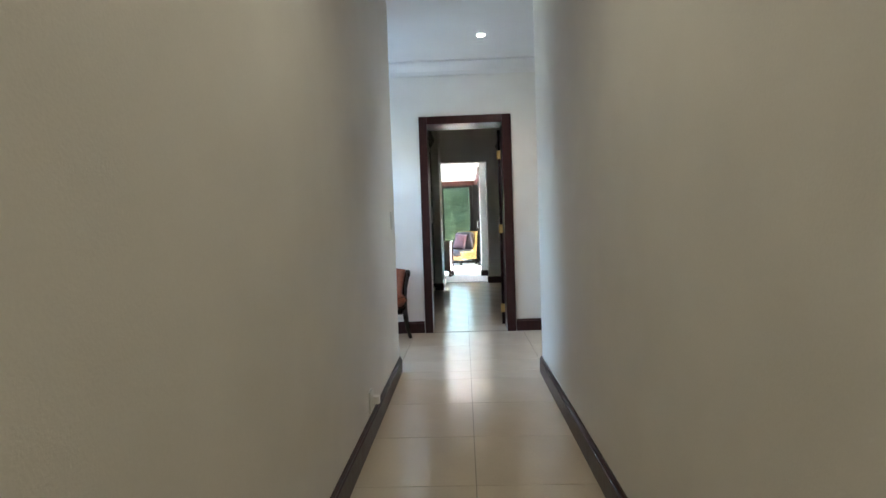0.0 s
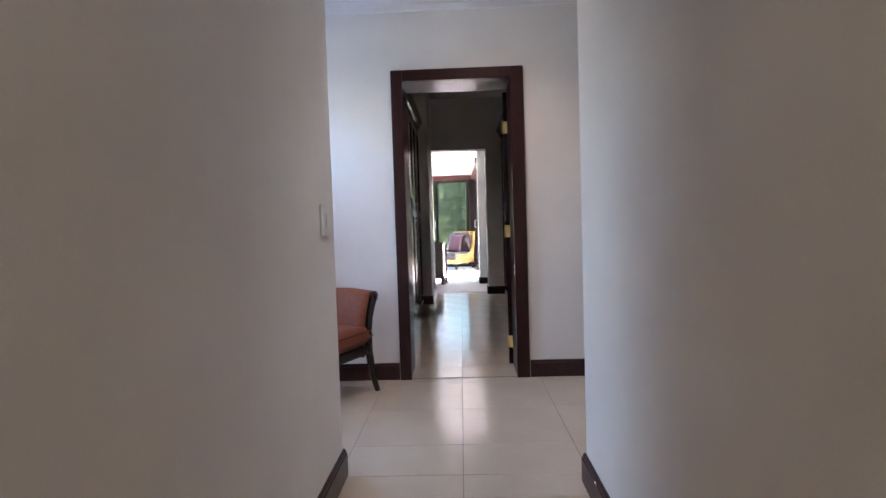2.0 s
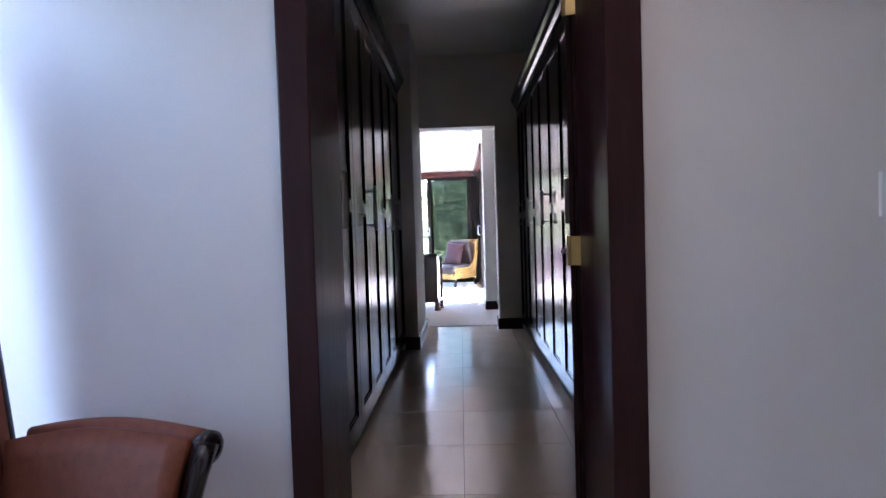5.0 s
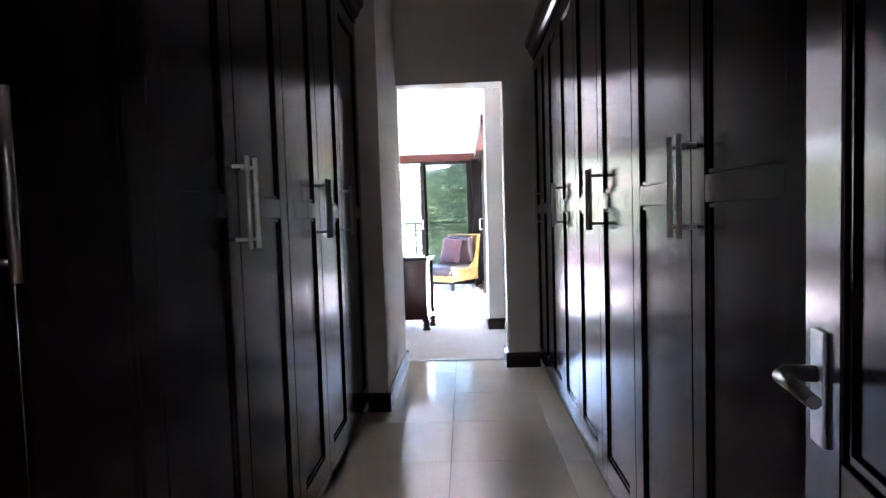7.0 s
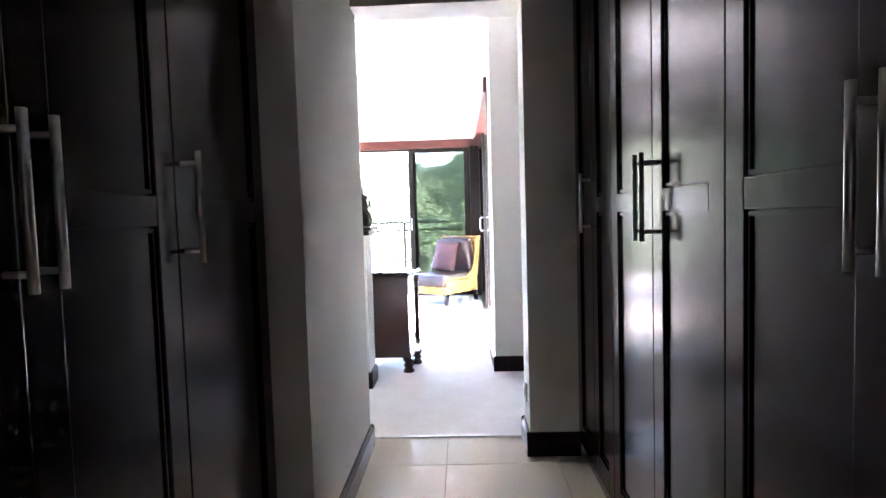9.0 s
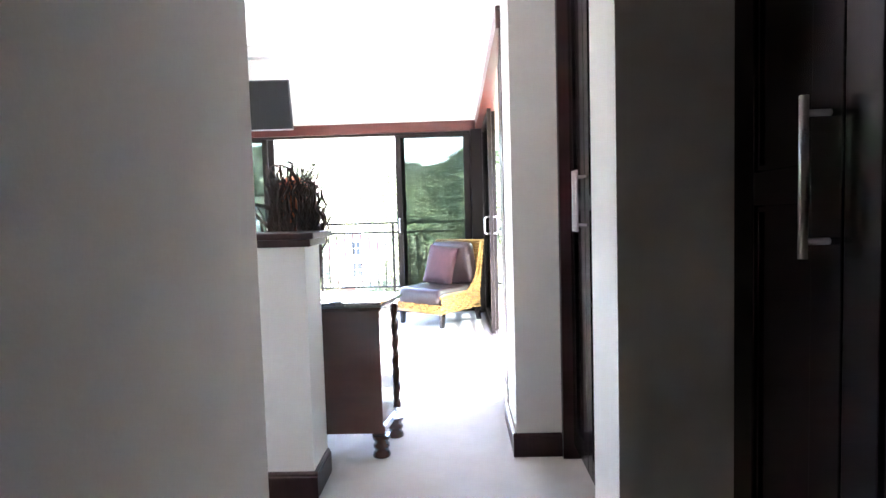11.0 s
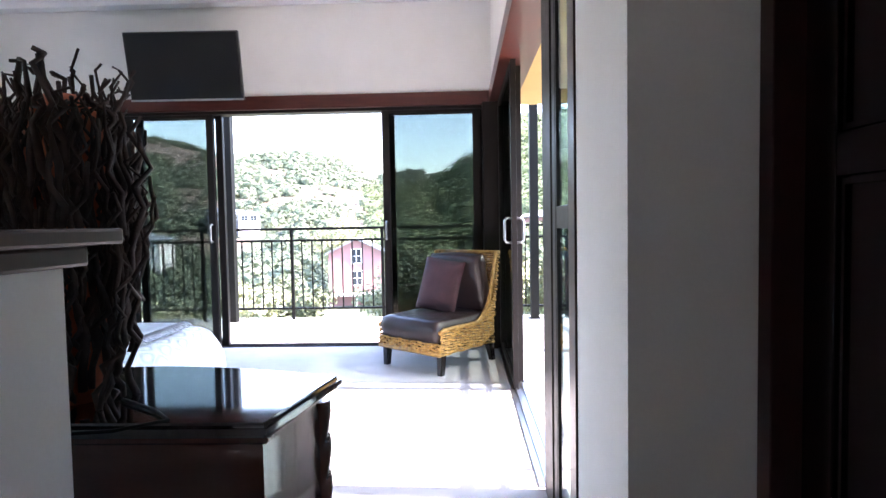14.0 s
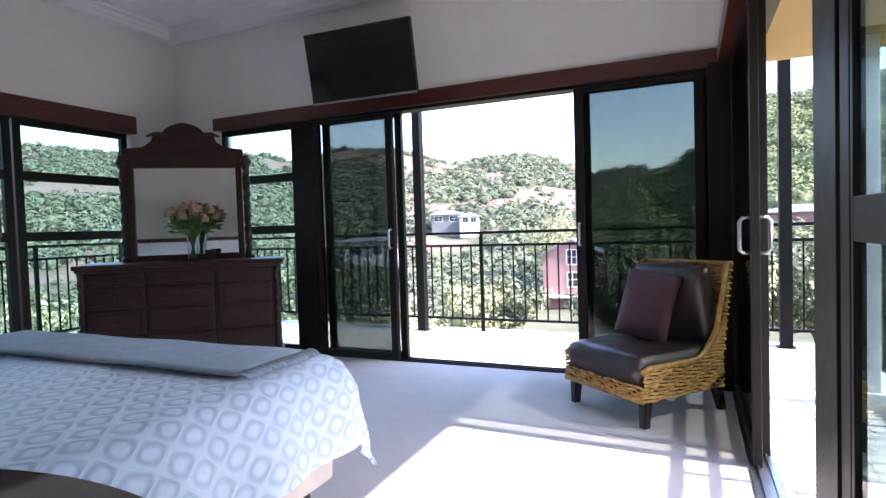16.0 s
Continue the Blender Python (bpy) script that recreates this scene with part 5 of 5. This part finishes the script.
def driftwood():
    o = thing("driftwood_lamp", "tall lamp of bundled dark driftwood twigs with an orange shade inside", "table lamp", pose(-0.43, 13.46, 0.868))
    rng = random.Random(11)
    for k in range(330):
        a = rng.uniform(0, math.tau)
        r0 = rng.uniform(0.035, 0.115)
        z = rng.uniform(0.0, 0.42) if k > 40 else 0.0
        length = rng.uniform(0.28, 0.5)
        out = rng.uniform(0.0, 0.06)
        swirl = rng.uniform(-0.7, 0.7)
        pts, rad = [], []
        n = 11
        rt = rng.uniform(0.0045, 0.012)
        for i in range(n):
            u = i / (n - 1)
            h = z + length * u
            rr = r0 * (1 + 0.25 * math.sin(h * 4)) + out * u ** 1.6 + 0.018 * rng.uniform(-1, 1)
            aa = a + swirl * u + 0.13 * rng.uniform(-1, 1)
            pts.append((rr * math.cos(aa), rr * math.sin(aa), min(h, 0.70 + 0.07 * math.sin(k))))
            rad.append(rt * (1 - 0.5 * u) * rng.uniform(0.75, 1.2))
        if pts[-1][2] - pts[0][2] < 0.1:
            continue
        for i in range(1, n):
            if pts[i][2] <= pts[i - 1][2]:
                pts[i] = (pts[i][0], pts[i][1], pts[i - 1][2] + 0.01)
        bm = bmesh.new()
        tube(bm, pts, rad, 6)
        part("twig", bm, TWIG, o)
    for a, z, l in ((3.4, 0.52, 0.22), (2.9, 0.40, 0.16)):
        c, s = math.cos(a), math.sin(a)
        bm = bmesh.new()
        tube(bm, [(0.1 * c, 0.1 * s, z), ((0.1 + l * .5) * c, (0.1 + l * .5) * s, z + 0.03), ((0.1 + l) * c, (0.1 + l) * s, z + 0.10)], [0.016, 0.012, 0.009], 6)
        part("branch", bm, TWIG, o)
    bm = bmesh.new()
    lathe(bm, [(0.05, 0.0), (0.07, 0.1), (0.075, 0.35), (0.085, 0.55), (0.08, 0.66), (0.04, 0.70)], 18)
    part("inner_shade", bm, ORANGE, o, "orange shade glimpsed between the twigs")
    bm = bmesh.new()
    tube(bm, [(0.12, -0.02, 0.006), (0.24, -0.10, 0.006), (0.30, -0.16, 0.006), (0.22, -0.22, 0.006), (0.10, -0.24, 0.006), (0.02, -0.30, 0.006)], 0.004, 6)
    part("cable", bm, RAILM, o, "thin dark lamp cable")
    return o


driftwood()


def dresser():
    ang = math.degrees(math.atan2(1.10, 1.45))
    o = thing("dresser", "carved mahogany dresser with many drawers standing across the corner", "dresser", pose(-4.6, 16.5, 0.004, 0, 0, ang))
    W, D, H = 1.80, 0.50, 1.0
    part("body", boxes((0.03, W - 0.03, 0.02, D, 0.10, H), bevel=0.004), CARVED, o)
    part("plinth", boxes((0.0, W, 0.0, D, 0.0, 0.11), bevel=0.012), CARVED, o)
    part("top", boxes((-0.03, W + 0.03, -0.035, D, H, H + 0.045), bevel=0.012), CARVED, o)
    part("moulding", boxes((-0.01, W + 0.01, -0.012, D, H - 0.03, H), bevel=0.008), CARVED, o)
    for x in (0.035, W - 0.035):
        bm = bmesh.new()
        lathe(bm, [(0.028, 0.11 + 0.86 * k / 50) for k in range(51)], 12, (x, 0.012), 3, 3, 0.25)
        part("twisted_column", bm, CARVED, o, "barley-twist carved corner column")
    cols = ((0.09, 0.58), (0.62, 1.18), (1.22, W - 0.09))
    rows = ((0.13, 0.37), (0.39, 0.61), (0.63, 0.82), (0.84, 0.955))
    for a, b in cols:
        for c, d in rows:
            bm = boxes((a, b, -0.016, 0.02, c, d), bevel=0.009)
            box(bm, a + 0.045, b - 0.045, -0.030, -0.014, c + 0.028, d - 0.028, bevel=0.007)
            dr = part("drawer", bm, CARVED, o)
            bm = bmesh.new()
            lathe(bm, [(0.007, 0), (0.007, 0.016), (0.018, 0.022), (0.015, 0.034)], 10)
            bmesh.ops.transform(bm, matrix=pose((a + b) / 2, -0.028, (c + d) / 2, 90, 0, 0), verts=bm.verts)
            part("knob", bm, CARVED, dr)
    return o, pose(-4.6, 16.5, 0.004, 0, 0, ang)


dres, dm = dresser()


def dresser_mirror():
    o = thing("dresser_mirror", "carved mahogany framed mirror with an arched crown standing on the dresser", "mirror", dm @ pose(0.32, 0.40, 1.045))
    W = 1.16
    g0, g1, z0, z1 = 0.10, W - 0.10, 0.06, 0.93
    part("frame", boxes((0.04, g0, -0.03, 0.03, 0.0, 1.02), (g1, W - 0.04, -0.03, 0.03, 0, 1.02), (g0, g1, -0.03, 0.03, 0, z0), (g0, g1, -0.03, 0.03, z1, 1.04), bevel=0.006), CARVED, o)
    part("glass", boxes((g0 - 0.005, g1 + 0.005, -0.008, 0.0, z0 - 0.005, z1 + 0.005)), MIRROR, o, "clear mirror glass")
    part("back_board", boxes((0.05, W - 0.05, 0.03, 0.045, 0, 1.02)), CARVED, o)
    for x in (0.0, W):
        bm = bmesh.new()
        lathe(bm, [(0.045, 0), (0.05, 0.03), (0.035, 0.05)] + [(0.032, 0.06 + 0.86 * k / 50) for k in range(51)] + [(0.04, 0.94), (0.055, 0.98), (0.055, 1.02), (0.035, 1.06)], 12, (x, 0), 3, 3, 0.22)
        part("twisted_column", bm, CARVED, o, "barley-twist carved side column")
    bm = bmesh.new()
    prof = [(0.02, 1.02), (0.02, 1.12), (0.20, 1.14), (0.28, 1.20), (0.30, 1.27), (0.36, 1.26), (0.42, 1.325), (0.50, 1.36), (0.58, 1.37)]
    prof = prof + [(W - x, z) for x, z in prof[-2::-1]]
    f = [[bm.verts.new((x, y, z)) for x, z in prof] for y in (-0.035, 0.03)]
    bm.faces.new(f[0])
    bm.faces.new(f[1][::-1])
    for i in range(len(prof)):
        j = (i + 1) % len(prof)
        bm.faces.new((f[0][i], f[0][j], f[1][j], f[1][i]))
    part("crown", bm, CARVED, o, "arched carved crown")
    bm = bmesh.new()
    for x0, x1, zc in ((0.24, 0.44, 1.24), (0.44, 0.72, 1.33), (0.72, 0.92, 1.24)):
        tube(bm, [(x0 + (x1 - x0) * k / 8, -0.045, zc + 0.03 * math.sin(k / 8 * math.pi)) for k in range(9)], [0.008 + 0.012 * math.sin(k / 8 * math.pi) for k in range(9)], 8)
    part("carving", bm, CARVED, o, "carved leaf ornament")
    return o


dresser_mirror()


def flowers():
    o = thing("flower_vase", "glass vase of peach roses standing on the dresser", "flowers", dm @ pose(0.98, 0.17, 1.045))
    rng = random.Random(3)
    bm = bmesh.new()
    lathe(bm, [(0.05, 0), (0.055, 0.01), (0.05, 0.12), (0.06, 0.22), (0.072, 0.27)], 18)
    part("vase", bm, glass("clear_vase_glass", (0.75, 0.8, 0.8)), o, "clear glass vase")
    for k in range(30):
        st, pe = bmesh.new(), bmesh.new()
        a, r = rng.uniform(0, math.tau), 0.23 * rng.random() ** 0.6
        tip = Vector((r * math.cos(a), r * math.sin(a), 0.52 - 1.8 * r * r + rng.uniform(-0.04, 0.03)))
        tube(st, [(0.03 * math.cos(a + 3), 0.03 * math.sin(a + 3), 0.02), (0.2 * tip.x, 0.2 * tip.y, 0.25), tip], 0.004, 5)
        for j in range(14):
            b = j * 2.4
            q = 0.012 + 0.024 * j / 14
            c = tip + Vector((q * math.cos(b), q * math.sin(b), 0.030 - 0.03 * j / 14))
            t = Vector((-math.sin(b), math.cos(b), 0))
            n = Vector((math.cos(b), math.sin(b), 0.5))
            w = 0.022
            pe.faces.new([pe.verts.new(c - t * w - Vector((0, 0, w))), pe.verts.new(c + t * w - Vector((0, 0, w))), pe.verts.new(c + t * w * .8 + n * .010 + Vector((0, 0, w))), pe.verts.new(c - t * w * .8 + n * .010 + Vector((0, 0, w)))])
        part("stem", st, STEM, o)
        part("rose", pe, PETAL, o, "peach rose head")
    lf = bmesh.new()
    for k in range(150):
        a, r = rng.uniform(0, math.tau), rng.uniform(0.05, 0.24)
        c = Vector((r * math.cos(a), r * math.sin(a), rng.uniform(0.28, 0.46)))
        u = Vector((math.cos(a) + rng.gauss(0, .4), math.sin(a) + rng.gauss(0, .4), rng.uniform(-.3, .5))).normalized() * 0.05
        w = u.orthogonal().normalized() * 0.018
        lf.faces.new([lf.verts.new(p) for p in (c - u, c + w, c + u, c - w)])
    part("foliage", lf, STEM, o)["kind"] = "stuff"
    return o


flowers()
bx = thing("photo_frame", "small dark framed picture on the dresser", "picture frame", dm @ pose(1.13, 0.20, 1.047))
part("frame", boxes((-0.05, 0.05, 0.0, 0.015, 0, 0.10), bevel=0.003), TVPLASTIC, bx)


def ceiling_fan(x, y, z):
    o = thing("ceiling_fan", "ceiling fan with reddish wooden blades, at rest", "ceiling fan", pose(x, y, z))
    bm = bmesh.new()
    tube(bm, [(0, 0, 0.08), (0, 0, H3 - z - 0.05)], 0.014, 10)
    part("down_rod", bm, BRASS, o)
    bm = bmesh.new()
    lathe(bm, [(0.02, H3 - z - 0.08), (0.06, H3 - z - 0.04), (0.065, H3 - z - 0.001)], 18)
    part("canopy", bm, BRASS, o)
    bm = bmesh.new()
    lathe(bm, [(0.02, -0.07), (0.07, -0.06), (0.11, -0.02), (0.11, 0.04), (0.06, 0.08), (0.015, 0.09)], 24)
    part("motor_housing", bm, BRASS, o)
    for k in range(4):
        m = pose(0, 0, 0, 0, 0, 90 * k + FAN_TURN) @ pose(0, 0, 0, 10, 0, 0)
        bm = bmesh.new()
        box(bm, 0.09, 0.22, -0.018, 0.018, -0.004, 0.002, 0.0, m)
        iron = part("blade_iron", bm, BRASS, o)
        bm = bmesh.new()
        box(bm, 0.18, 0.62, -0.06, 0.06, 0.003, 0.011, 0.003, m)
        part("blade", bm, BEAMWOOD, o, "reddish wooden fan blade")
    return o


FAN_TURN = 75.0
ceiling_fan(-2.09, 14.78, 3.0)

# ---- floor tiles, last ----
TG = 0.0015


def tiles(parent, xs, ys, z, t, material):
    made = {}
    for x0, x1 in zip(xs, xs[1:]):
        for y0, y1 in zip(ys, ys[1:]):
            key = (round(x1 - x0, 3), round(y1 - y0, 3))
            if key not in made:
                made[key] = mesh_of("tile", boxes((TG, key[0] - TG, TG, key[1] - TG, -t, 0), bevel=0.0012), material)
            o = new("tile", made[key])
            o.parent, o.location = parent, (x0, y0, z)


def cuts(a, b, start, step):
    c = [a] + [start + step * k for k in range(-60, 60) if a + 0.02 < start + step * k < b - 0.02] + [b]
    return c


tiles(floor_t, cuts(-0.16, 0.975, 0.413, 0.6), cuts(-3.2, 4.63, 3.803, 0.6), 0.0, 0.006, TILE)
tiles(floor_t, cuts(-1.18, 4.05, 0.413, 0.6), cuts(4.63, 6.345, 3.803, 0.6), 0.0, 0.006, TILE)
tiles(floor_t, cuts(2.06, 3.85, 0.413, 0.6), cuts(6.345, 7.2, 3.803, 0.6), 0.0, 0.006, TILE)
tiles(floor_t, cuts(-0.2, 1.17, 0.413, 0.6), cuts(6.345, 11.88, 11.497, 0.6), 0.0, 0.006, TILE)
bal = bpy.data.objects["balcony_slab"]
tiles(bal, cuts(-5.0, 2.0, 0.2, 0.4), cuts(18.10, 19.93, 18.3, 0.4), -0.012, 0.01, BALC)
tiles(bal, cuts(0.95, 2.0, 0.2, 0.4), cuts(13.75, 18.10, 18.3, 0.4), -0.012, 0.01, BALC)
